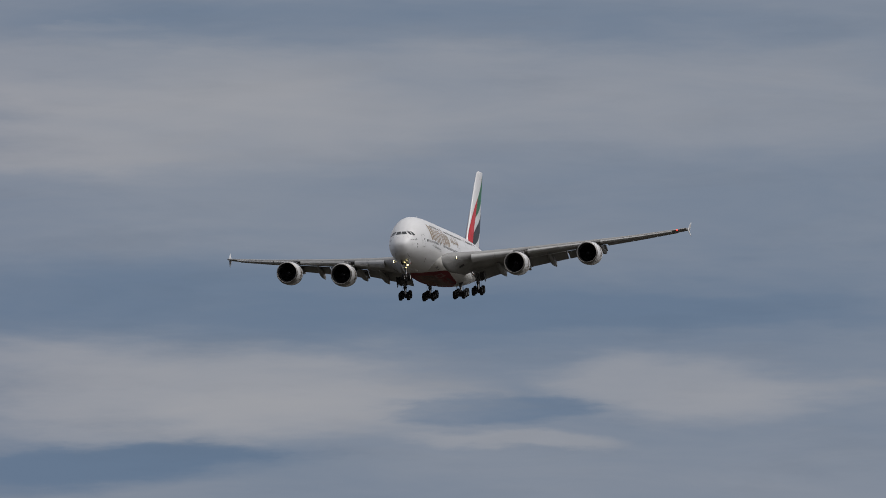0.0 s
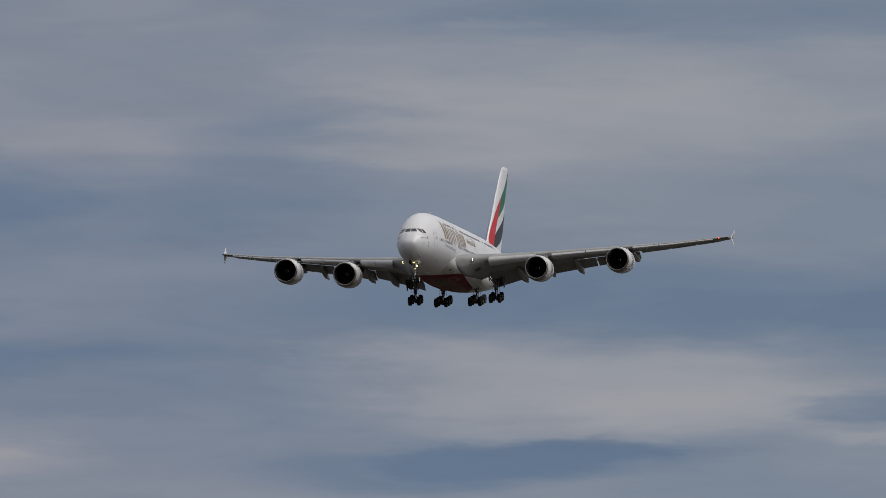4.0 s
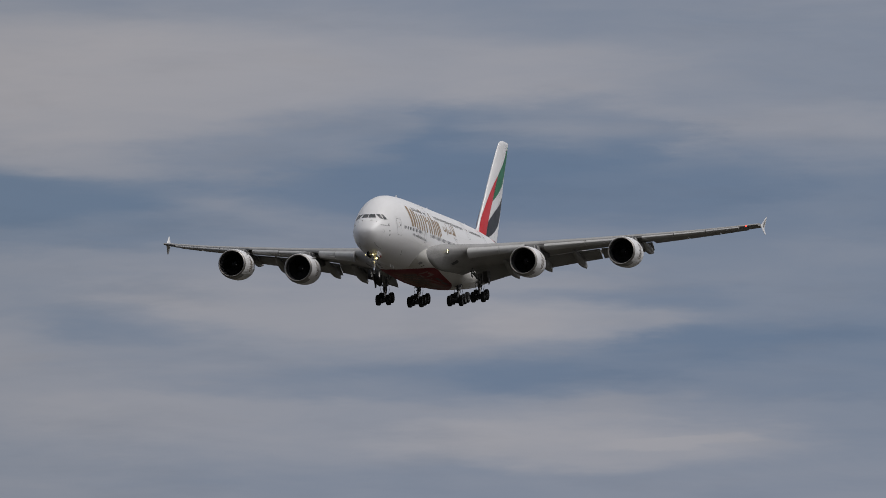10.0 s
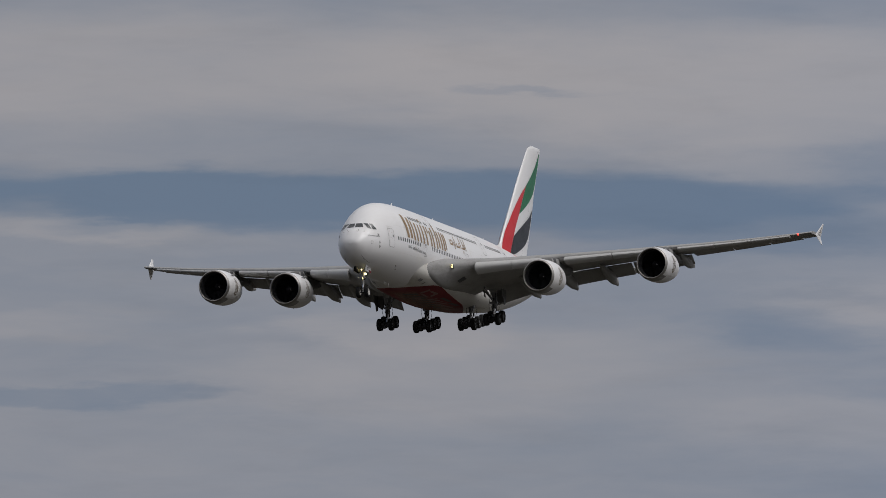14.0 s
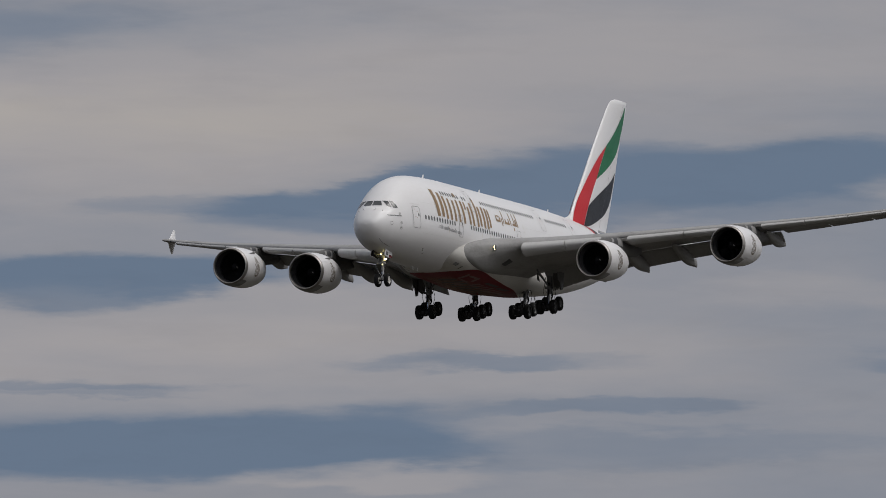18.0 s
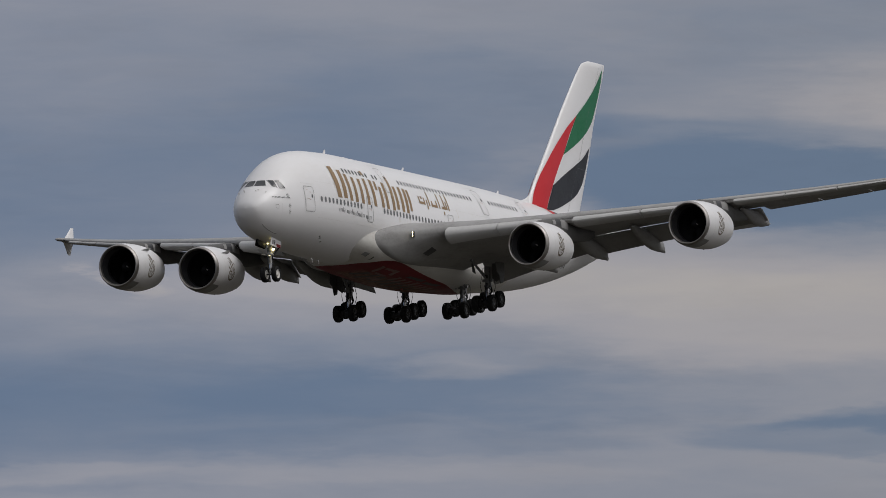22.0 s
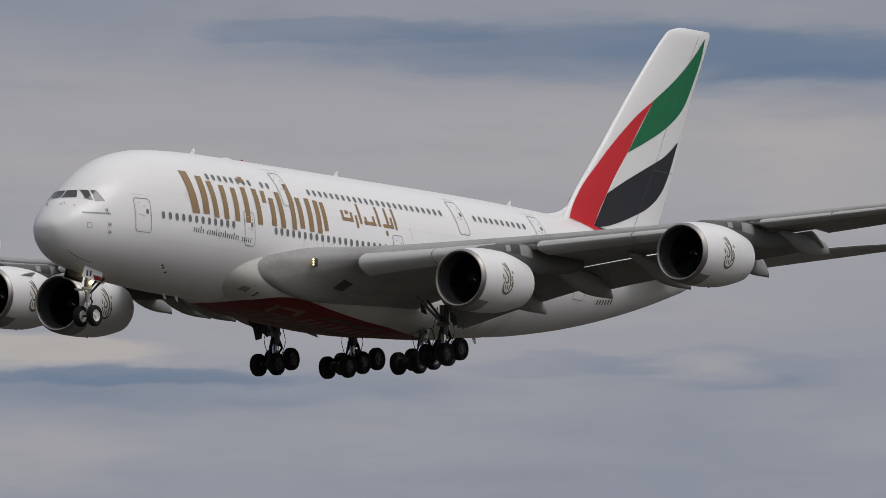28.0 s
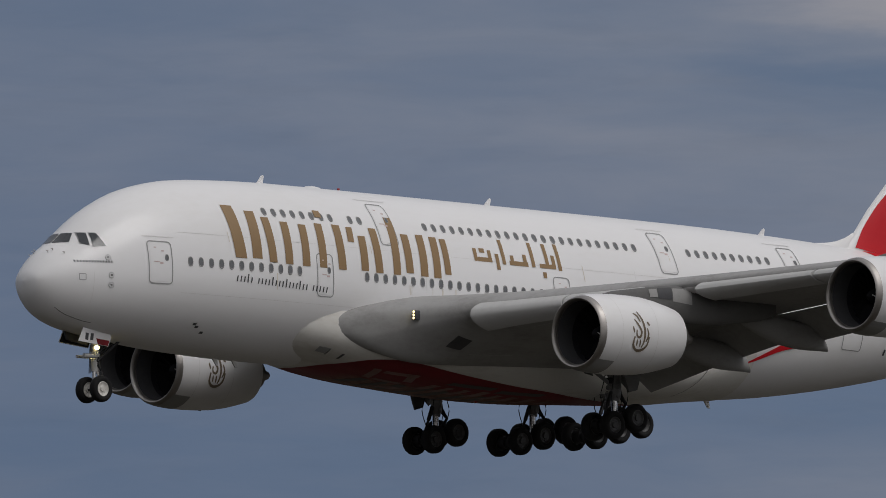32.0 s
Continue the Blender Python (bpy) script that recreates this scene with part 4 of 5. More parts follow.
# the lowest ends of the bands run onto the crown of the fuselage
for side in (-1, 1):
    for colour, name, a, b, c in ((RED, "red_band", 56.95, 59.25, 1.35), (BLACK, "black_band", 60.12, 60.95, 1.2)):
        rows = []
        for k in range(7):
            z = 3.32 - 1.0 * k / 6
            x0 = a + c * (3.4 - z) if colour is RED else b - 1.7 - 0.25 * (3.4 - z)
            x1 = b - 0.25 * (3.4 - z) if colour is RED else b - 0.6 * (3.4 - z)
            rows.append([(x0 + (x1 - x0) * q / 6, min(z, blend(HULL, x0 + (x1 - x0) * q / 6)[0] - 0.04)) for q in range(7)])
        part(name, hull_patch(rows, side, 0.016), colour, fin, "painted band end on the fuselage")


# exhaust of the small engine in the tail
part("tail_exhaust", spun([(0.0, 0.36), (0.22, 0.33), (0.5, 0.29), (0.5, 0.24), (0.1, 0.22)], (71.45, 0, 1.1), 24), DARK, fuselage, "dark metal tail exhaust")

# ---- tailplane ----
def build_stab(side):
    table = [(1.0, 58.3, 11.0, 0.6, 0.09), (3.0, 60.0, 9.8, 0.82, 0.088), (8.0, 64.3, 6.9, 1.36, 0.08), (14.0, 69.4, 3.95, 2.08, 0.07), (15.2, 71.0, 2.6, 2.26, 0.05)]
    def ring(y, a, b, n=10):
        le, ch, z, th = blend(table, y)
        us = [a + (b - a) * (0.5 - 0.5 * math.cos(math.pi * k / n)) for k in range(n + 1)]
        return [(le + ch * u, side * y, z + ch * foil(u, th, -0.008)[0]) for u in us] + [(le + ch * u, side * y, z + ch * foil(u, th, -0.008)[1]) for u in reversed(us)]
    stab = part("tailplane", loft([ring(y, 0.0, 0.7) for y in (1, 3, 5.5, 8, 11, 14, 15.15)]), PALE, airliner, "grey swept tailplane")
    part("elevator", loft([ring(y, 0.705, 1.0) for y in (2.4, 5, 8.3)]), PALE, stab)
    part("elevator", loft([ring(y, 0.705, 1.0) for y in (8.4, 11, 14, 15.15)]), PALE, stab)


build_stab(-1)
build_stab(1)


# ---- landing gear ----
def wheel_bm(r, w):
    """A tyre about the y axis, centred on 0."""
    prof = [(-w * 0.36, r * 0.56), (-w * 0.48, r * 0.66), (-w * 0.5, r * 0.80), (-w * 0.44, r * 0.92), (-w * 0.3, r * 0.985), (-w * 0.1, r), (w * 0.1, r), (w * 0.3, r * 0.985), (w * 0.44, r * 0.92), (w * 0.5, r * 0.80), (w * 0.48, r * 0.66), (w * 0.36, r * 0.56)]
    n = 32
    return loft([[(s * math.cos(t), q, s * math.sin(t)) for t in (2 * math.pi * k / n for k in range(n))] for q, s in prof], cap=False)


def rim_bm(r, w):
    prof = [(-w * 0.37, r * 0.575), (-w * 0.40, r * 0.54), (-w * 0.34, r * 0.50), (-w * 0.24, r * 0.42), (-w * 0.22, r * 0.24), (-w * 0.36, r * 0.20), (-w * 0.37, 0.001)]
    prof = prof + [(-q, s) for q, s in reversed(prof)]
    n = 24
    bm = loft([[(s * math.cos(t), q, s * math.sin(t)) for t in (2 * math.pi * k / n for k in range(n))] for q, s in prof], cap=False)
    bolts = [bm]
    for k in range(8):
        t = 2 * math.pi * k / 8
        for sg in (-1, 1):
            bolts.append(rod((r * 0.34 * math.cos(t), sg * w * 0.22, r * 0.34 * math.sin(t)), (r * 0.34 * math.cos(t), sg * w * 0.27, r * 0.34 * math.sin(t)), r * 0.045, n=6))
    return join(*bolts)


tyre_shape = {}


def add_wheel(gear, place, r, w, rim_mat):
    key = (r, w, rim_mat.name)
    if key not in tyre_shape:
        tyre_shape[key] = (part("tyre", wheel_bm(r, w), RUBBER, gear, "black rubber tyre"), part("rim", rim_bm(r, w), rim_mat, gear))
        for o in tyre_shape[key]:
            o.matrix_local = Matrix.Translation(place)
    else:
        for o in tyre_shape[key]:
            c = twin(o, gear, Matrix.Translation(place))
            if "label" in o:
                c["label"] = o["label"]


def arc_tube(points, r=0.02, n=6):
    """A thin bent hose through points."""
    table = [(k, *p) for k, p in enumerate(points)]
    path = [Vector(blend(table, (len(points) - 1) * q / 12)) for q in range(13)]
    rings = []
    for k, p in enumerate(path):
        d = (path[min(k + 1, 12)] - path[max(k - 1, 0)]).to_track_quat("Z", "Y")
        rings.append([p + d @ Vector((r * math.cos(t), r * math.sin(t), 0)) for t in (2 * math.pi * q / n for q in range(n))])
    return loft(rings)


def build_main_gear(side, y, x, z, top, axles, tilt, track, wing_gear):
    """A bogie: z is the middle of the beam, tilt drops its front."""
    y = side * y
    leg = join(rod((x, y, z + 1.05), (x + 0.05, y, z + 1.25), 0.24, n=16), rod((x + 0.05, y, z + 1.2), (x + 0.1, y, top), 0.27, 0.32, 16), rod((x - 0.05, y - 0.42, z + 1.75), (x - 0.05, y + 0.42, z + 1.75), 0.13), rod((x, y - 0.3, z + 1.3), (x, y + 0.3, z + 1.3), 0.1))
    gear = part("main_gear", leg, STRUT, airliner, "lowered main landing gear with a tilted bogie")
    part("oleo", rod((x, y, z), (x, y, z + 1.1), 0.165, n=18), CHROME, gear, "shiny oleo strut")
    s, c = math.sin(radians(tilt)), math.cos(radians(tilt))
    half = 0.5 * (axles - 1) * 1.65
    part("bogie_beam", rod((x - (half + 0.2) * c, y, z - (half + 0.2) * s), (x + (half + 0.2) * c, y, z + (half + 0.2) * s), 0.17), DARK, gear)
    for k in range(axles):
        d = -half + 1.65 * k
        px, pz = x + d * c, z + d * s
        part("axle", rod((px, y - track / 2, pz), (px, y + track / 2, pz), 0.09), DARK, gear)
        for sg in (-1, 1):
            part("brake", rod((px, y + sg * 0.12, pz), (px, y + sg * (track / 2 - 0.14), pz), 0.33, n=18), DARK, gear)
            add_wheel(gear, (px, y + sg * track / 2, pz), 0.71, 0.52, HUB_GREY)
    part("torque_link", join(rod((x + 0.25, y - 0.12, z + 1.5), (x + 0.82, y, z + 0.95), 0.07, n=8), rod((x + 0.25, y + 0.12, z + 1.5), (x + 0.82, y, z + 0.95), 0.07, n=8), rod((x + 0.82, y, z + 0.95), (x + 0.2, y + 0.1, z + 0.28), 0.07, n=8)), DARK, gear)
    part("pitch_trimmer", join(rod((x - 0.22, y, z + 1.5), (x - 0.9 * c, y, z + 0.12 - 0.9 * s), 0.07, n=8), rod((x - 0.22, y, z + 1.5), (x - 0.5, y, z + 0.8), 0.1, n=8)), DARK, gear)
    stay = [rod((x + 0.1, y, z + 1.85), (x - 0.1, y - side * 1.3, top + 0.5), 0.09), rod((x + 0.05, y, z + 1.7), (x - 2.6, y - side * 0.3, top + 0.35), 0.1)]
    part("side_stay", join(*stay), STRUT, gear)
    for k, (dy, dx) in enumerate(((0.3, -0.3), (-0.26, -0.34), (0.1, 0.4), (-0.3, 0.3))):
        part("hose", arc_tube([(x + dx * 0.7, y + dy, top - 0.1), (x + dx * 1.3, y + dy * 1.3, z + 1.9), (x + dx * 1.7, y + dy * 1.5, z + 1.3), (x + dx * 1.2, y + dy * 1.1, z + 0.6), (x + dx * 0.6, y + dy * 0.8, z + 0.15)], 0.024), DARK, gear)
    part("junction_box", block((x - 0.42, y - 0.16, z + 1.9), (x - 0.24, y + 0.16, z + 2.2), 0.02), DARK, gear)
    if wing_gear:
        # a door carried on the outer side of the leg, and the dark bay above
        yo = y + side * 1.25
        part("gear_door", slab([(x - 1.15, top + 0.25), (x + 0.55, top + 0.3), (x + 0.6, top - 0.55), (x + 0.32, top - 1.35), (x - 0.25, top - 1.5), (x - 0.55, top - 0.75), (x - 1.05, top - 0.55)], yo - 0.035, yo + 0.035), PYLON, gear, "dark grey open gear door")
        part("gear_door", slab([(x - 1.5, top + 0.2), (x - 1.2, top + 0.25), (x - 0.75, top - 0.6), (x - 1.35, top - 0.5)], y - side * 0.75 - 0.03, y - side * 0.75 + 0.03), PYLON, gear, "dark grey open gear door")
        face = [(yo, top + 0.3), (y + side * 0.35, top + 0.25), (y + side * 0.38, top - 0.95), (y + side * 0.7, top - 1.3), (yo, top - 0.9)]
        part("gear_door", loft([[(x + dx + 0.25 * (q - y) * side, q, h) for q, h in face] for dx in (0.0, 0.05)]), PYLON, gear, "dark grey open gear door")
    return gear


for side in (-1, 1):
    build_main_gear(side, 6.3, 33.6, -7.2, -4.3, 2, 15.5, 1.35, True)
    build_main_gear(side, 2.65, 36.8, -7.2, -5.2, 3, 12.8, 1.52, False)

nose_leg = join(rod((4.1, 0, -7.08), (4.1, 0, -6.1), 0.10), rod((4.1, 0, -6.2), (4.1, 0, -5.2), 0.15, 0.16, 16), rod((4.1, 0, -5.25), (4.15, 0, -4.4), 0.2, 0.2, 16))
nose_gear = part("nose_gear", nose_leg, PALE, airliner, "lowered nose landing gear with two wheels")
part("oleo", rod((4.1, 0, -6.75), (4.1, 0, -6.05), 0.108, n=16), CHROME, nose_gear, "shiny oleo strut")
part("axle", rod((4.1, -0.6, -7.08), (4.1, 0.6, -7.08), 0.07), DARK, nose_gear)
for sg in (-1, 1):
    add_wheel(nose_gear, (4.1, sg * 0.5, -7.08), 0.64, 0.42, BELLY)
part("drag_brace", join(rod((4.15, -0.15, -5.7), (5.6, -0.25, -4.6), 0.07), rod((4.15, 0.15, -5.7), (5.6, 0.25, -4.6), 0.07)), DARK, nose_gear)
part("steering_collar", join(rod((4.1, 0, -5.5), (4.1, 0, -5.32), 0.27, n=16), rod((3.95, -0.32, -5.5), (3.25, -0.34, -5.5), 0.07), rod((3.95, 0.32, -5.5), (3.25, 0.34, -5.5), 0.07), rod((3.7, -0.33, -5.5), (3.1, -0.34, -5.5), 0.11, n=10), rod((4.0, -0.1, -5.7), (4.2, -0.2, -5.2), 0.06)), PALE, nose_gear, "grey steering cylinder")
part("torque_link", join(rod((4.3, 0.1, -5.7), (4.62, 0.02, -6.15), 0.05, n=8), rod((4.62, 0, -6.15), (4.22, 0, -6.75), 0.05, n=8)), DARK, nose_gear)
for dy, dx in ((0.14, -0.2), (-0.15, 0.2), (0.02, -0.24)):
    part("hose", rod((4.1 + dx, dy, -6.3), (4.1 + dx * 0.7, dy, -4.9), 0.022, n=6), DARK, nose_gear)
for sg, off in ((-1, 0.0), (1, -0.33)):
    part("gear_door", slab([(2.55, -4.2), (4.35, -4.45), (4.4, -4.6), (4.2, -5.03), (2.22, -4.87)], sg * (0.85 + off), sg * (0.88 + off)), WHITE, nose_gear, "open white nose gear door")
    part("door_lining", slab([(2.58, -4.24), (4.33, -4.48), (4.36, -4.6), (4.17, -5.0), (2.26, -4.84)], sg * (0.82 + off), sg * (0.846 + off)), FAN, nose_gear, "dark inner side of the door")
    part("door_stripe", slab([(3.4, -4.68), (4.28, -4.75), (4.18, -5.01), (3.5, -4.96)], sg * (0.885 + off) - 0.004, sg * (0.885 + off) + 0.004), BELLY_RED, nose_gear, "red painted corner")
part("bay_plate", slab([(2.3, -4.2), (2.5, -4.72), (3.9, -4.95), (4.0, -4.3)], 0.25, 0.35), INK, nose_gear, "dark gear bay plate")
part("taxi_light", spun([(-0.02, 0.0), (0, 0.11), (0.06, 0.12), (0.16, 0.09), (0.18, 0.0)], (3.88, -0.36, -5.07), 16), LAMP, nose_gear, "lit landing light")
for place in ((3.8, -0.06, -5.52), (3.85, 0.1, -4.58)):
    part("taxi_light", spun([(0, 0.0), (0, 0.055), (0.06, 0.06), (0.1, 0.0)], place, 12), LAMP, nose_gear, "lit taxi light")



# ---- windows, doors and markings on the fuselage ----
random.seed(5)


def hull_bar(name, x0, x1, z0, z1, side, material, parent, slant=0.0, lift=0.014, label="", nz=None):
    """A plain painted bar laid on the hull; slant shifts its top aft."""
    nz = nz or max(2, int(abs(z1 - z0) / 0.2) + 1)
    rows = []
    for k in range(nz + 1):
        z = z0 + (z1 - z0) * k / nz
        s = slant * k / nz
        n = max(1, int((x1 - x0) / 0.5))
        rows.append([(x0 + s + (x1 - x0) * q / n, z) for q in range(n + 1)])
    return part(name, hull_patch(rows, side, lift), material, parent, label)


def window_bm(w, h, n=14):
    """An oval pane set in a rim, facing +z of its own space."""
    bm = bmesh.new()
    loops = []
    for s, d in ((1.22, 0.004), (1.16, 0.022), (1.0, 0.022), (0.94, 0.008)):
        loops.append([bm.verts.new((s * w / 2 * math.copysign(abs(math.cos(t)) ** 0.8, math.cos(t)), s * h / 2 * math.copysign(abs(math.sin(t)) ** 0.8, math.sin(t)), d)) for t in (2 * math.pi * k / n for k in range(n))])
    for a, b in zip(loops, loops[1:]):
        for k in range(n):
            bm.faces.new((a[k], a[(k + 1) % n], b[(k + 1) % n], b[k])).material_index = 0
    bm.faces.new(loops[-1]).material_index = 1
    return bm


def facing(x, z, side, lift=0.0):
    p, nrm = on_hull(x, z, side, lift)
    along = Vector((1, 0, 0)) - nrm * nrm.x
    along.normalize()
    up = nrm.cross(along)
    if up.z < 0:
        up, along = -up, -along
    return Matrix.Translation(p) @ Matrix((along, up, nrm)).transposed().to_4x4()


first_window = part("window", window_bm(0.26, 0.40), [SLATE, PANE], fuselage)
placed = False
for side in (-1, 1):
    for z, runs in ((-0.80, ((7.5, 14.62), (19.1, 31.3))), (2.05, ((12.91, 17.45), (18.73, 19.4), (23.87, 38.95), (42.4, 48.3)))):
        for a, b in runs:
            x = a
            while x < b:
                m = facing(x, z, side)
                if placed:
                    twin(first_window, fuselage, m)
                else:
                    first_window.matrix_local, placed = m, True
                x += 0.6375


def door(x0, x1, z0, z1, side, r=0.2, pane=True):
    outline = rounded(x0, x1, z0, z1, r)
    bm = seam(outline, side, 0.045, 0.016)
    rows = []
    for k in range(11):
        z = z0 + 0.1 + (z1 - z0 - 0.2) * k / 10
        rows.append([(x0 + 0.1 + (x1 - x0 - 0.2) * q / 4, z) for q in range(5)])
    leaf = hull_patch(rows, side, 0.008)
    for f in leaf.faces:
        f.material_index = 1
    part("door", join(bm, leaf), [SEAM, WHITE], fuselage, "white cabin door with a grey outline")
    if pane:
        twin(first_window, fuselage, facing(x1 - 0.3, z0 + 0.62 * (z1 - z0), side, 0.01) @ Matrix.Diagonal((0.7, 0.7, 1, 1)), "door_window")
    for dx, dz, w, h in ((0.35, 0.84, 0.14, 0.05), (0.75, 0.76, 0.16, 0.06), (0.3, 0.5, 0.3, 0.05), (0.62, 0.46, 0.2, 0.09)):
        hull_bar("door_marking", x0 + dx, x0 + dx + w, z0 + dz * (z1 - z0), z0 + dz * (z1 - z0) + h, side, FAINT, fuselage, lift=0.02)


for side in (-1, 1):
    for x0, x1, z0, z1 in ((5.05, 6.4, -1.98, 0.08), (15.72, 16.8, -1.95, 0.14), (32.1, 33.2, -1.95, 0.1), (20.42, 21.62, 0.92, 3.0), (40.0, 41.2, 0.85, 2.95), (49.35, 50.55, 0.85, 2.85)):
        door(x0, x1, z0, z1, side)
    # service hatches and panel lines
    part("hatch", seam(rounded(53.1, 54.6, -2.1, -1.1, 0.15), side, 0.05, 0.014), SEAM, fuselage)
    for x0, x1, z in ((4.85, 6.64, 0.32), (19.9, 22.0, 3.2), (39.6, 41.4, 3.12), (48.6, 50.6, 3.02)):
        part("drip_strip", seam([(x0 + (x1 - x0) * k / 6, z) for k in range(7)], side, 0.024, 0.02, closed=False), JOINT, fuselage)
    for x in (2.05, 23.2, 38.0, 46.0):
        part("panel_joint", seam([(x, -3.9 + 0.25 * k) for k in range(20)] if x > 4 else [(x, -3.2 + 0.2 * k) for k in range(9)], side, 0.018, 0.006, closed=False), JOINT, fuselage)
    for z in (-2.35, 0.62):
        part("panel_joint", seam([(7 + 0.75 * k, z) for k in range(54)], side, 0.016, 0.006, closed=False), JOINT, fuselage)
    # static ports and probes on the nose
    for x, z in ((2.85, -0.87), (2.95, -1.73), (2.96, -2.2)):
        m = facing(x, z, side)
        port = join(*(spun([(0.0, 0.0), (0.0, r), (0.02 + d, r), (0.02 + d, 0.0)], (0, 0, 0), 14) for r, d in ((0.15, 0.0),)))
        for v in port.verts:
            v.co = Vector((v.co.y, v.co.z, v.co.x))
        o = part("static_port", port, SEAM, fuselage)
        o.matrix_local = m
        disc = spun([(0.0, 0.0), (0.0, 0.12), (0.024, 0.12), (0.024, 0.0)], (0, 0, 0), 14)
        for v in disc.verts:
            v.co = Vector((v.co.y, v.co.z, v.co.x))
        o = part("static_plate", disc, WHITE, fuselage)
        o.matrix_local = m
        dot = spun([(0.0, 0.0), (0.0, 0.065), (0.03, 0.06), (0.032, 0.0)], (0, 0, 0), 10)
        for v in dot.verts:
            v.co = Vector((v.co.y, v.co.z, v.co.x))
        o = part("port_hole", dot, INK, fuselage)
        o.matrix_local = m
    part("hatch", seam(rounded(1.3, 1.62, -2.03, -1.73, 0.04), side, 0.03, 0.012), SEAM, fuselage)
    for x, z in ((0.52, -0.66), (0.72, -0.55), (0.95, -0.72)):
        p, nrm = on_hull(x, z, side)
        part("pitot_probe", join(rod(p, p + nrm * 0.09, 0.022, n=6), rod(p + nrm * 0.09 + Vector((0.04, 0, 0)), p + nrm * 0.09 - Vector((0.1, 0, 0)), 0.018, n=6)), STEEL, fuselage)

    # the gold word: plain upright bars of its letters' size
    for x0, w, z0, z1, slant in ((10.35, 0.72, -0.42, 2.2, -0.2), (11.45, 0.62, -0.38, 2.0, 0.1), (12.55, 0.5, -0.5, 1.75, -0.05), (13.6, 0.5, -0.52, 1.6, 0.1), (14.75, 0.5, -0.54, 1.55, 0.15), (15.9, 0.5, -0.54, 1.68, 0.15),
                                 (17.2, 0.52, -0.55, 1.7, 0.05), (18.1, 0.42, 0.9, 1.65, 0.1), (18.75, 0.5, -0.5, 1.25, 0.1), (19.75, 0.5, -0.54, 1.7, 0.0), (20.95, 0.5, -0.54, 2.35, 0.2), (21.85, 0.5, -0.4, 1.55, 0.05), (22.85, 0.5, -0.5, 1.6, 0.1),
                                 (23.75, 0.5, -0.52, 1.55, 0.1), (24.55, 0.42, -0.3, 1.5, 0.0)):
        hull_bar("gold_bar", x0, x0 + w, z0, z1, side, GOLD, fuselage, slant, 0.018)
    hull_bar("gold_bar", 16.3, 16.75, 2.0, 2.35, side, GOLD, fuselage, 0.0, 0.03)
    # the second gold word: bars on a base line
    for x0, w, z0, z1 in ((26.8, 1.0, 0.55, 0.72), (26.75, 0.15, 0.55, 1.2), (27.75, 0.15, 0.55, 1.15), (28.25, 0.15, 0.2, 1.0), (28.7, 0.16, 0.5, 1.75), (29.2, 1.3, 0.5, 0.67), (29.3, 0.15, 0.5, 1.0), (30.2, 0.15, 0.5, 1.1), (30.75, 0.16, 0.5, 1.75), (31.3, 0.9, 0.5, 0.66), (31.45, 0.15, 0.0, 0.3), (31.75, 0.16, 0.5, 1.75), (32.2, 0.14, 0.5, 1.2), (32.6, 0.17, 0.45, 1.8), (27.2, 0.36, 1.0, 1.14)):
        hull_bar("gold_bar", x0, x0 + max(w, 0.24), z0, max(z1, z0 + 0.22), side, GOLD, fuselage, 0.0, 0.016)
    # the small dark lines of writing
    for k in range(27):
        x = 10.35 + 0.228 * k
        if k in (5, 21):
            continue
        tall = 0.28 if k not in (3, 10, 14, 18) else 0.42
        hull_bar("dark_bar", x, x + 0.075, -1.58 - 0.007 * k, -1.58 - 0.007 * k + tall, side, INK, fuselage, 0.05, 0.016)
    for k in range(14):
        hull_bar("dark_bar", 1.15 + 0.14 * k, 1.22 + 0.14 * k, -1.17 + 0.003 * k, -1.06 + 0.003 * k, side, INK, fuselage, 0.0, 0.016, nz=2)
    for k in range(6):
        hull_bar("dark_bar", 56.6 + 0.4 * k, 56.75 + 0.4 * k, -2.15 + 0.04 * k, -1.85 + 0.04 * k, side, INK, fuselage, 0.0, 0.016)
    # red sweep on the rear flank
    low = [(46.0, -3.36), (47.2, -2.95), (48.4, -2.52), (49.6, -2.24), (50.8, -1.84), (52.2, -1.3), (53.6, -0.7)]
    top = [(46.0, -3.30), (47.2, -2.75), (48.4, -2.2), (49.6, -1.7), (50.8, -1.2), (52.2, -0.72), (53.6, -0.3)]
    rows = [[(a[0] + (b[0] - a[0]) * q / 4, a[1] + (b[1] - a[1]) * q / 4) for q in range(5)] for a, b in zip(resample(low, 21), resample(top, 21))]
    part("red_sweep", hull_patch(rows, side, 0.05), RED, fuselage, "red painted sweep on the flank")
    # rain and dirt streaks under windows and doors
    for k in range(26):
        x = random.uniform(22, 33) if k < 16 else random.uniform(8, 50)
        z = -1.05 if k < 16 else random.choice((-1.05, 1.75, 0.8))
        if k >= 16 and z < 0 and not (8 < x < 14 or 20 < x < 31):
            continue
        w = random.uniform(0.02, 0.06)
        hull_bar("dirt_streak", x, x + w, z - random.uniform(0.25, 0.8), z + 0.03, side, STREAK, fuselage, random.uniform(-0.05, 0.02), 0.008)
    # curved joint of the nose gear bay
    part("panel_joint", seam([(0.5, -3.35), (0.8, -3.52), (1.11, -3.66), (1.45, -3.76), (1.77, -3.84), (2.2, -3.93), (2.67, -3.99)], side, 0.022, 0.012, closed=False), RIM, fuselage)
    # small vents low on the flank
    for x, z in ((8.35, -3.8), (8.55, -3.92), (9.05, -4.15)):
        hull_bar("vent", x, x + 0.22, z, z + 0.1, side, INK, fuselage, 0.0, 0.012, nz=2)

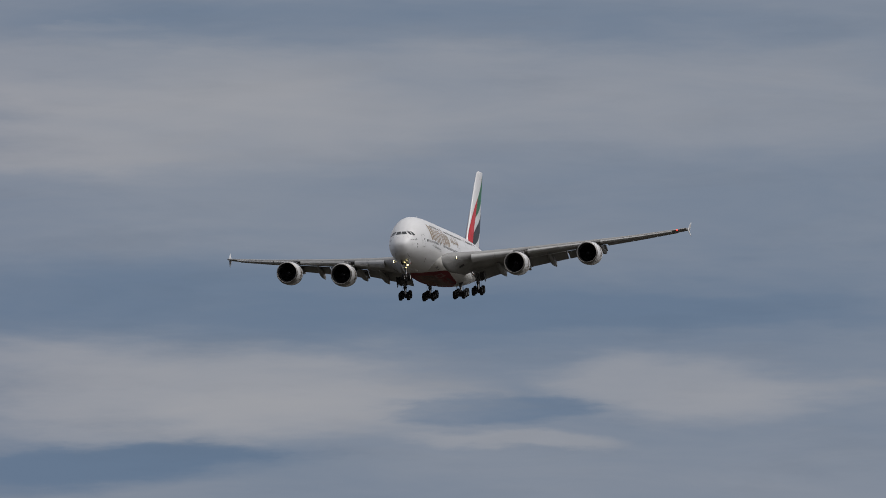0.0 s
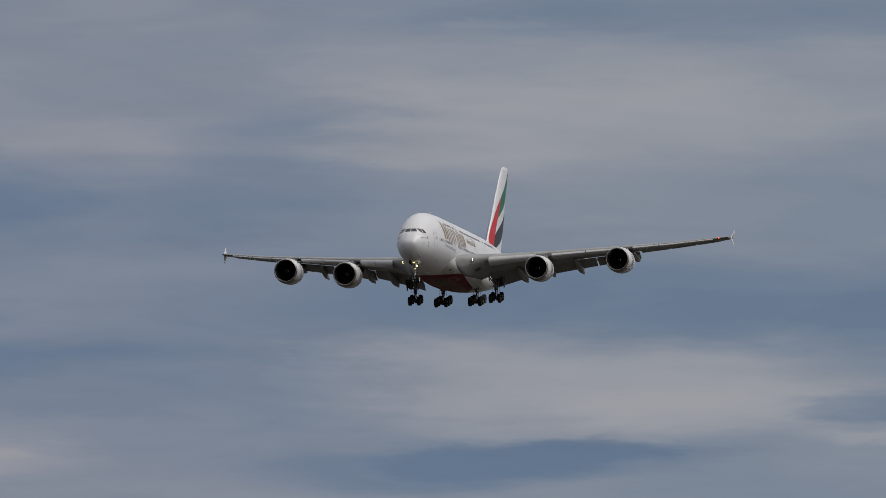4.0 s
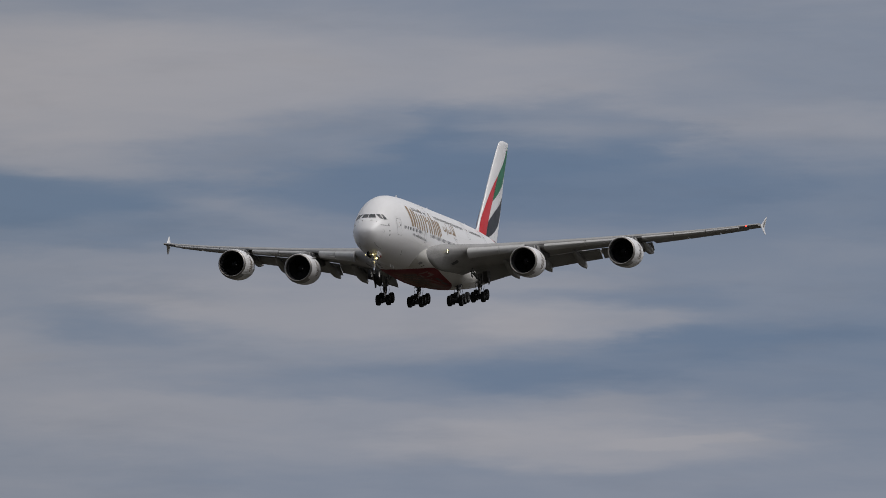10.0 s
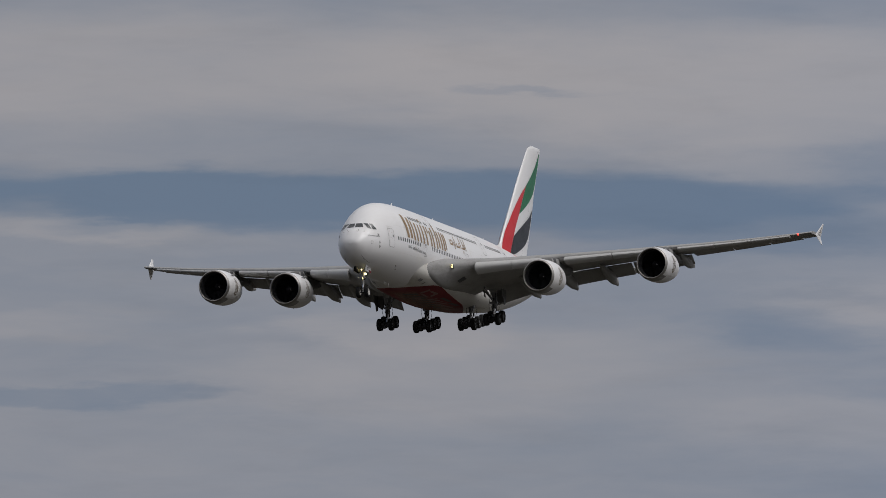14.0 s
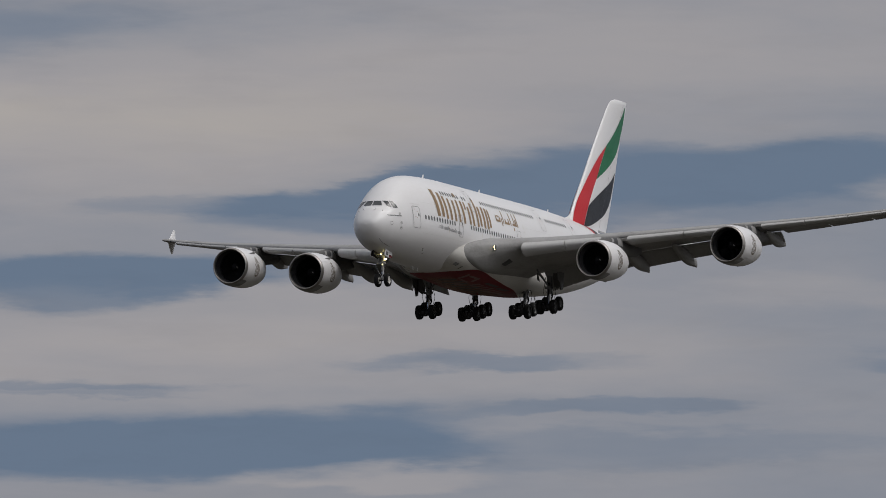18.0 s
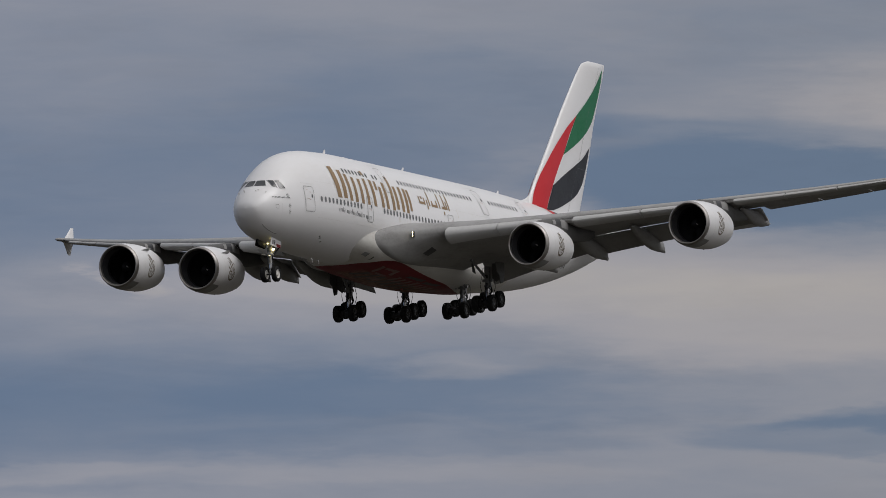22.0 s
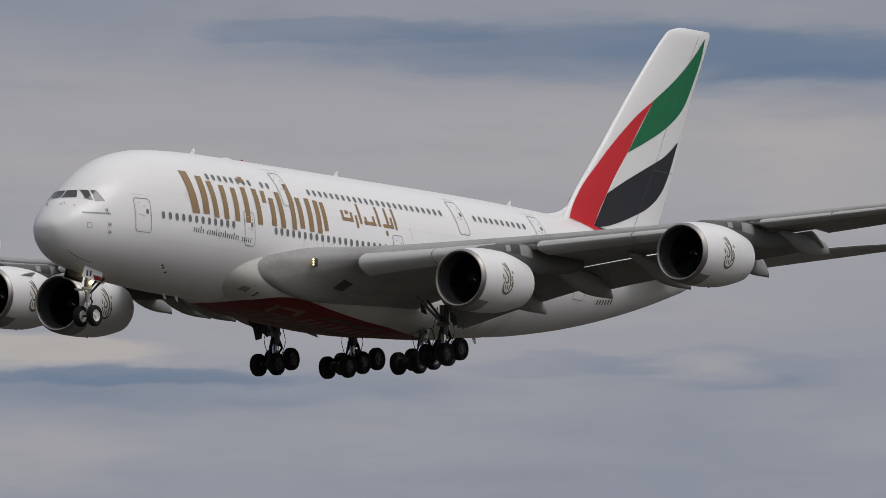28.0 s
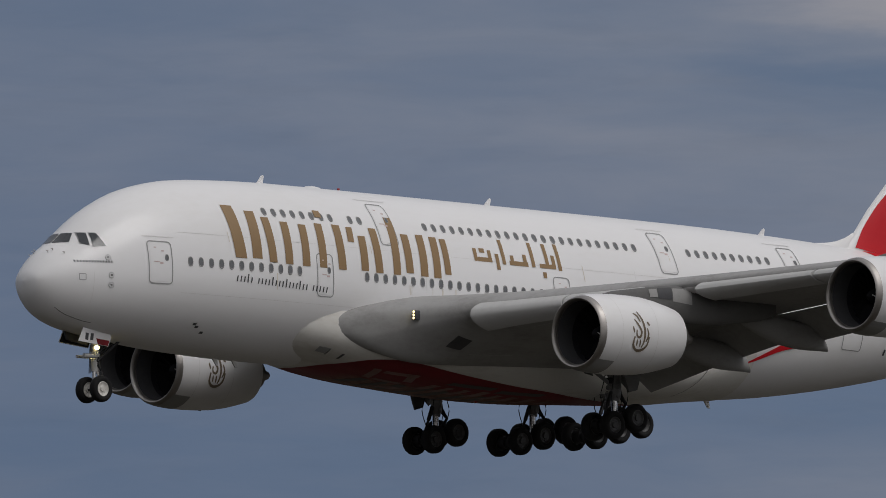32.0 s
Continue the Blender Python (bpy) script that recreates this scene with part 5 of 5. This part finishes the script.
# cockpit windows: corners as (x, z), bottom front, bottom rear, top rear, top front
for side in (-1, 1):
    for quad in (((1.80, -0.2), (2.13, -0.30), (2.30, 0.35), (2.02, 0.36)), ((2.28, -0.335), (2.86, -0.285), (2.66, 0.345), (2.41, 0.35))):
        a, b, c, d = quad
        rows = []
        for k in range(7):
            u = k / 6
            p, q = (a[0] + (d[0] - a[0]) * u, a[1] + (d[1] - a[1]) * u), (b[0] + (c[0] - b[0]) * u, b[1] + (c[1] - b[1]) * u)
            rows.append([(p[0] + (q[0] - p[0]) * s / 5, p[1] + (q[1] - p[1]) * s / 5) for s in range(6)])
        part("cockpit_window", hull_patch(rows, side, 0.02), GLASS, fuselage, "dark cockpit window")
        part("window_frame", seam([a, b, c, d], side, 0.05, 0.024), SEAM, fuselage)
# the two front panes, across the middle
for side in (-1, 1):
    rows = []
    for k in range(7):
        u = k / 6
        row = []
        for s in range(6):
            y = 0.05 + (0.90 - 0.24 * u) * s / 5
            zz = -0.13 + 0.48 * u
            lo, hi = -0.3, 3.0
            for _ in range(40):
                mid = 0.5 * (lo + hi)
                inside = hull_y(mid, zz) > y and blend(HULL, mid)[0] > zz
                lo, hi = (lo, mid) if inside else (mid, hi)
            row.append((hi - 0.03, side * y, zz + 0.015))
        rows.append(row)
    part("cockpit_window", loft(rows, cap=False, closed=False), GLASS, fuselage, "dark cockpit window")

# aerials and beacon on the crown, drain masts below
for x, h, l in ((15.0, 0.42, 0.34), (30.7, 0.38, 0.34), (50.2, 0.38, 0.34)):
    z = blend(HULL, x)[0] - 0.05
    part("blade_aerial", slab([(x - 0.06, z), (x + l + 0.05, z), (x + l + 0.12, z + h), (x + l + 0.05, z + h + 0.05), (x + l - 0.04, z + h)], -0.03, 0.03), WHITE, fuselage, "white blade aerial")
dome = [[(18.0 + 1.5 * u, 0.4 * math.sin(math.pi * u) ** 0.6 * math.cos(t), 3.7 + 0.2 * math.sin(math.pi * u) ** 0.6 * math.sin(t)) for t in (2 * math.pi * k / 12 for k in range(12))] for u in (0.02, 0.1, 0.25, 0.5, 0.75, 0.9, 0.98)]
part("aerial_dome", loft(dome), WHITE, fuselage)
part("beacon", rod((20.6, 0, 3.7), (20.6, 0, 3.92), 0.09, 0.06), REDGLASS, fuselage, "red beacon")
part("beacon", rod((30.2, 0, -5.9), (30.2, 0, -6.08), 0.11, 0.07), REDGLASS, belly, "red beacon")
for x, z in ((12.0, -5.06), (13.3, -5.08), (46.3, -5.0)):
    part("drain_mast", slab([(x, z + 0.05), (x + 0.35, z + 0.05), (x + 0.45, z - 0.32), (x + 0.3, z - 0.32)], -0.03, 0.03), WHITE, fuselage)


# ---- red underside of the belly ----
def worn_keel():
    """Red paint with the underside's shade in its colour, worn to cream and brown in a ragged patch along the keel."""
    m = BELLY_RED.copy()
    m.name = "worn_red_paint"
    n = Nodes(m.node_tree, keep=True)
    shader = next(q for q in m.node_tree.nodes if q.bl_idname == "ShaderNodeBsdfPrincipled")
    red = shader.inputs["Base Color"].links[0].from_socket
    coord, split = n.add("ShaderNodeTexCoord"), n.add("ShaderNodeSeparateXYZ")
    n.link(coord.outputs["Object"], split.inputs[0])
    x, y, _ = split.outputs
    along = n.add("ShaderNodeMapping")
    along.inputs["Scale"].default_value = (0.3, 1.0, 1.0)
    n.link(coord.outputs["Object"], along.inputs[0])
    ragged, specks = n.noise(along.outputs[0], 0.9, 5.0, 0.62), n.noise(along.outputs[0], 5.0, 4.0, 0.6)
    off = n.math("ABSOLUTE", n.math("SUBTRACT", y, 0.3))
    off = n.math("MULTIPLY_ADD", n.math("SUBTRACT", ragged, 0.5), 2.6, off)
    worn = n.math("MULTIPLY", n.ramp(off, 2.1, 0.9), n.ramp(x, 19.3, 21.5))
    worn = n.math("MULTIPLY", worn, n.ramp(x, 39.0, 33.0))
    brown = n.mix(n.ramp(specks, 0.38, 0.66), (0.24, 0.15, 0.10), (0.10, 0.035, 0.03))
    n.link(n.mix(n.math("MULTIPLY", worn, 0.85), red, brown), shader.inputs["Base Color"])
    return m


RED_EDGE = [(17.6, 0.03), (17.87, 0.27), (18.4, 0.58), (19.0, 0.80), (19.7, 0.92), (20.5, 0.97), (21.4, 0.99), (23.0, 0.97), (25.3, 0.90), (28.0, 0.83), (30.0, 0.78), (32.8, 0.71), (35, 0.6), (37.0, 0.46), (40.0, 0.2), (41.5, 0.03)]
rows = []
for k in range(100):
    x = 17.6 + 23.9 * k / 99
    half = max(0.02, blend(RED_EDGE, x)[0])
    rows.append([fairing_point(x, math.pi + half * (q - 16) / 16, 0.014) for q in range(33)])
part("red_panel", loft(rows, cap=False, closed=False), worn_keel(), belly, "red painted underside darkened for shade, worn brown along the keel")


def belly_bar(name, x0, x1, a0, a1, material, slant=0.0, label=""):
    """A painted bar on the fairing, from angle a0 to a1 either way of straight down."""
    rows = []
    for i in range(9):
        u = i / 8
        rows.append([fairing_point(x0 + (x1 - x0) * u + slant * q / 8, math.pi + a0 + (a1 - a0) * q / 8, 0.03) for q in range(9)])
    part(name, loft(rows, cap=False, closed=False), material, belly, label)


for x0, x1, a0, a1, slant in ((20.9, 21.4, 0.42, 0.78, -0.4), (21.3, 23.6, 0.70, 0.77, 0.0), (23.2, 23.8, 0.54, 0.72, -0.3), (21.6, 23.4, 0.40, 0.48, 0.0), (22.9, 24.2, 0.0, 0.22, 0.3), (24.6, 25.2, 0.32, 0.58, 0.5), (25.7, 26.2, 0.28, 0.56, 0.5), (26.8, 27.3, 0.26, 0.56, 0.5), (28.0, 28.6, 0.26, 0.58, 0.5),
                            (29.2, 29.7, 0.24, 0.52, 0.5), (30.4, 31.0, 0.22, 0.5, 0.4), (31.8, 32.4, 0.14, 0.46, 0.4), (33.4, 34.0, 0.1, 0.4, 0.3)):
    belly_bar("pale_bar", x0, x1, a0, a1, STAIN, slant, "dirty pinkish painted bar")
for x0, x1, a0, a1, slant in ((20.8, 21.4, -0.2, 0.34, 0.3), (22.2, 22.7, -0.24, 0.46, 0.2), (23.4, 24.1, -0.1, 0.40, 0.0), (24.9, 25.4, -0.2, 0.46, 0.3), (26.2, 26.9, -0.14, 0.42, 0.0), (27.7, 28.3, -0.16, 0.36, 0.2), (29.1, 29.7, -0.1, 0.4, 0.0), (30.4, 30.9, -0.1, 0.3, 0.1), (25.7, 28.8, 0.63, 0.71, 0.3), (29.2, 32.4, 0.57, 0.66, 0.3)):
    belly_bar("dark_bar", x0, x1, a0, a1, UMBER, slant)
for side in (-1, 1):
    belly_bar("intake_louvre", 16.6, 17.3, side * 0.86, side * 0.98, SEAM)
    belly_bar("intake_slot", 17.2, 17.3, side * 0.84, side * 0.96, INK)
    belly_bar("intake_slot", 18.05, 18.2, side * 0.8, side * 0.93, INK)
    # long door lines under the wing root and behind the gear
    belly_bar("fairing_joint", 41.3, 41.37, side * 0.75, side * 1.2, RIM, 1.6)
    belly_bar("fairing_joint", 36.2, 36.23, side * 0.5, side * 1.2, SEAM)

# small hatch and joints under the wings
for wing, side in ((wing_port, -1), (wing_starboard, 1)):
    def under(y, u):
        return wing_point(y, u, foil(u, blend(WING, y)[3])[1] - 0.001, side)
    part("hatch", loft([[under(5.25 + 0.8 * b, 0.13 - 0.043 * b + 0.058 * a) for a in (0, 0.33, 0.66, 1)] for b in (0, 0.33, 0.66, 1)], cap=False, closed=False), INK, wing, "dark access hatch")
    for y0, y1, u0, u1 in ((5.0, 5.0, 0.25, 0.42), (8.2, 13.4, 0.16, 0.16), (16, 24.6, 0.17, 0.17), (9, 13, 0.6, 0.6), (16, 27, 0.62, 0.62), (12.8, 12.8, 0.2, 0.7), (18.5, 18.5, 0.2, 0.7), (29.5, 29.5, 0.12, 0.7), (28, 37.6, 0.15, 0.15)):
        n = 12
        rows = []
        for k in range(n + 1):
            y, u = y0 + (y1 - y0) * k / n, u0 + (u1 - u0) * k / n
            d = (0.0, 0.0025) if y0 != y1 else (0.0, 0.0)
            e = 0.0 if y0 != y1 else 0.03
            rows.append([under(y, u), under(y + e, u + d[1])])
        part("panel_joint", loft(rows, cap=False, closed=False), PALE, wing)

# ---- engine markings: plain gold strokes on both flanks ----
COWL = [(0.2, 1.802), (0.4, 1.845), (0.7, 1.89), (1.3, 1.94), (2.2, 1.975), (3.1, 1.96), (4.0, 1.91), (4.8, 1.79), (5.55, 1.63), (6.2, 1.47)]
STROKES = ((0.10, ((2.5, -0.60), (2.72, -0.36), (2.85, -0.05), (2.82, 0.25), (2.7, 0.42))), (0.09, ((2.2, -0.36), (2.42, -0.2), (2.62, 0.0), (2.5, 0.14), (2.28, 0.08), (2.3, -0.06))),
           (0.11, ((2.16, 0.12), (2.12, 0.35), (2.38, 0.5), (2.75, 0.5), (3.05, 0.36), (3.16, 0.12))), (0.08, ((3.02, -0.12), (3.1, 0.06), (2.95, 0.26))), (0.07, ((2.34, 0.2), (2.36, 0.38))), (0.07, ((2.56, 0.2), (2.58, 0.4))),
           (0.08, ((2.2, -0.54), (2.42, -0.46), (2.58, -0.28))), (0.09, ((3.05, -0.3), (3.2, -0.2))), (0.07, ((2.05, -0.15), (2.12, 0.02))))
for engine, (side, y, x, z, _) in zip(engines, ENGINES):
    for face in (-1, 1):
        for wide, path in STROKES:
            path = resample([(2.56 + 1.0 * (px - 2.62), 0.9 * a) for px, a in path], 15)
            rows = []
            for k, (px, a) in enumerate(path):
                (ax, aa), (bx, ba) = path[max(0, k - 1)], path[min(14, k + 1)]
                d = Vector((bx - ax, 1.95 * (ba - aa))).normalized()
                w = 0.68 * wide * (0.45 + 0.55 * math.sin(math.pi * (0.08 + 0.84 * k / 14)))
                row = []
                for q in (-1, 0, 1):
                    qx, qa = px - q * w * d.y, a + q * w * d.x / 1.95
                    r = blend(COWL, qx)[0] + 0.012
                    t = face * (math.pi / 2 + qa)
                    row.append((x + qx, side * y + r * math.sin(t), z + r * math.cos(t) + DROOP * qx))
                rows.append(row)
            part("gold_stroke", loft(rows, cap=False, closed=False), BRONZE, engine)
    for px in (1.35, 3.75):
        rows = []
        for k in range(49):
            t = 2 * math.pi * k / 48
            rows.append([(x + px + d, side * y + (blend(COWL, px + d)[0] + 0.006) * math.sin(t), z + (blend(COWL, px + d)[0] + 0.006) * math.cos(t) + DROOP * px) for d in (-0.012, 0.012)])
        part("cowl_joint", loft(rows, cap=False, closed=False), JOINT, engine)
    rows = []
    for k in range(13):
        t = math.pi - 0.75 + 1.5 * k / 12
        rows.append([(x + px, side * y + (blend(COWL, px)[0] + 0.012) * math.sin(t), z + (blend(COWL, px)[0] + 0.012) * math.cos(t) + DROOP * px) for px in (0.22, 0.5, 0.95, 1.3)])
    part("chin_panel", loft(rows, cap=False, closed=False), GREY, engine, "grey chin panel")
    swirl = []
    for k in range(9):
        u = k / 8
        px, r, a = 1.3 + 0.16 * u, 0.19 + 0.11 * u, -1.4 - 0.4 * u
        swirl.append([(x + px - 0.02, side * y + (r + 0.012) * math.sin(a + d), z + (r + 0.012) * math.cos(a + d) + DROOP * px) for d in (-0.14, 0.14)])
    part("spinner_swirl", loft(swirl, cap=False, closed=False), WHITE, engine)

for x in (2.66, 3.0):
    for sg, off in ((-1, 0.0), (1, -0.33)):
        part("dark_bar", slab([(x, -4.78), (x + 0.2, -4.8), (x + 0.24, -4.46), (x + 0.04, -4.44)], sg * (0.883 + off) - 0.004, sg * (0.883 + off) + 0.004), INK, nose_gear)


# ---- ground and the banded pole ----
def ground():
    m = bpy.data.materials.new("grass")
    m.use_nodes = True
    n = Nodes(m.node_tree)
    coord = n.add("ShaderNodeTexCoord")
    a, b = n.noise(coord.outputs["Object"], 0.02, 5.0, 0.6), n.noise(coord.outputs["Object"], 1.5, 5.0, 0.6)
    shader = n.add("ShaderNodeBsdfPrincipled")
    n.link(n.mix(b, n.mix(a, (0.035, 0.031, 0.022), (0.048, 0.040, 0.029)), (0.028, 0.025, 0.017)), shader.inputs["Base Color"])
    shader.inputs["Roughness"].default_value = 0.9
    out = n.add("ShaderNodeOutputMaterial")
    n.link(shader.outputs[0], out.inputs[0])
    bm = bmesh.new()
    rim = [bm.verts.new((4900 * math.cos(t), 4900 * math.sin(t), 0)) for t in (2 * math.pi * k / 48 for k in range(48))]
    bm.faces.new(rim)
    g = part("ground", bm, m, None, smooth=False)
    tagged(g, "flat mown grass field under the approach", "ground", kind="structure")


ground()


def banded_pole():
    """An eight-sided tapered mast in red and white bands, 46 m from the camera."""
    far, az = 46.0, 52.433
    foot = Vector((far * math.sin(radians(az)), far * math.cos(radians(az)), 0))
    root = new("banded_pole")
    root.location = foot
    root.rotation_euler = (radians(0.7), 0, radians(90 - az))
    tagged(root, "tall tapered eight-sided pole painted in orange-red and white bands", "pole")
    joints = [0.0, 1.000, 2.000, 3.000, 4.000, 5.010, 6.020, 7.020]

    def radius(h):
        return 0.5 * (0.127 - 0.0265 * (h - 4.97))

    for k, (a, b) in enumerate(zip(joints, joints[1:])):
        rings = []
        for h, r in ((a + 0.002, radius(a) - 0.001), (a + 0.006, radius(a)), (b - 0.006, radius(b)), (b - 0.002, radius(b) - 0.001)):
            rings.append([(r * math.cos(t), r * math.sin(t), h) for t in (2 * math.pi * (q + 0.3) / 8 for q in range(8))])
        red = k % 2 == 0
        part("red_band" if red else "white_band", loft(rings), POLE_RED if red else POLE_WHITE, root, "orange-red painted band" if red else "white painted band")
    part("base_plate", block((-0.2, -0.2, 0.0), (0.2, 0.2, 0.03), 0.005), DARK, root)


POLE_RED = paint("signal_red", (0.46, 0.046, 0.006), 0.6, grime=0.2, grime_colour=(0.36, 0.05, 0.012), scale=4, gloss=0.1)
POLE_WHITE = paint("pole_white", (0.46, 0.46, 0.45), 0.5, grime=0.3, scale=4)
banded_pole()


def motions():
    walk(airliner, plane_rows())


motions()
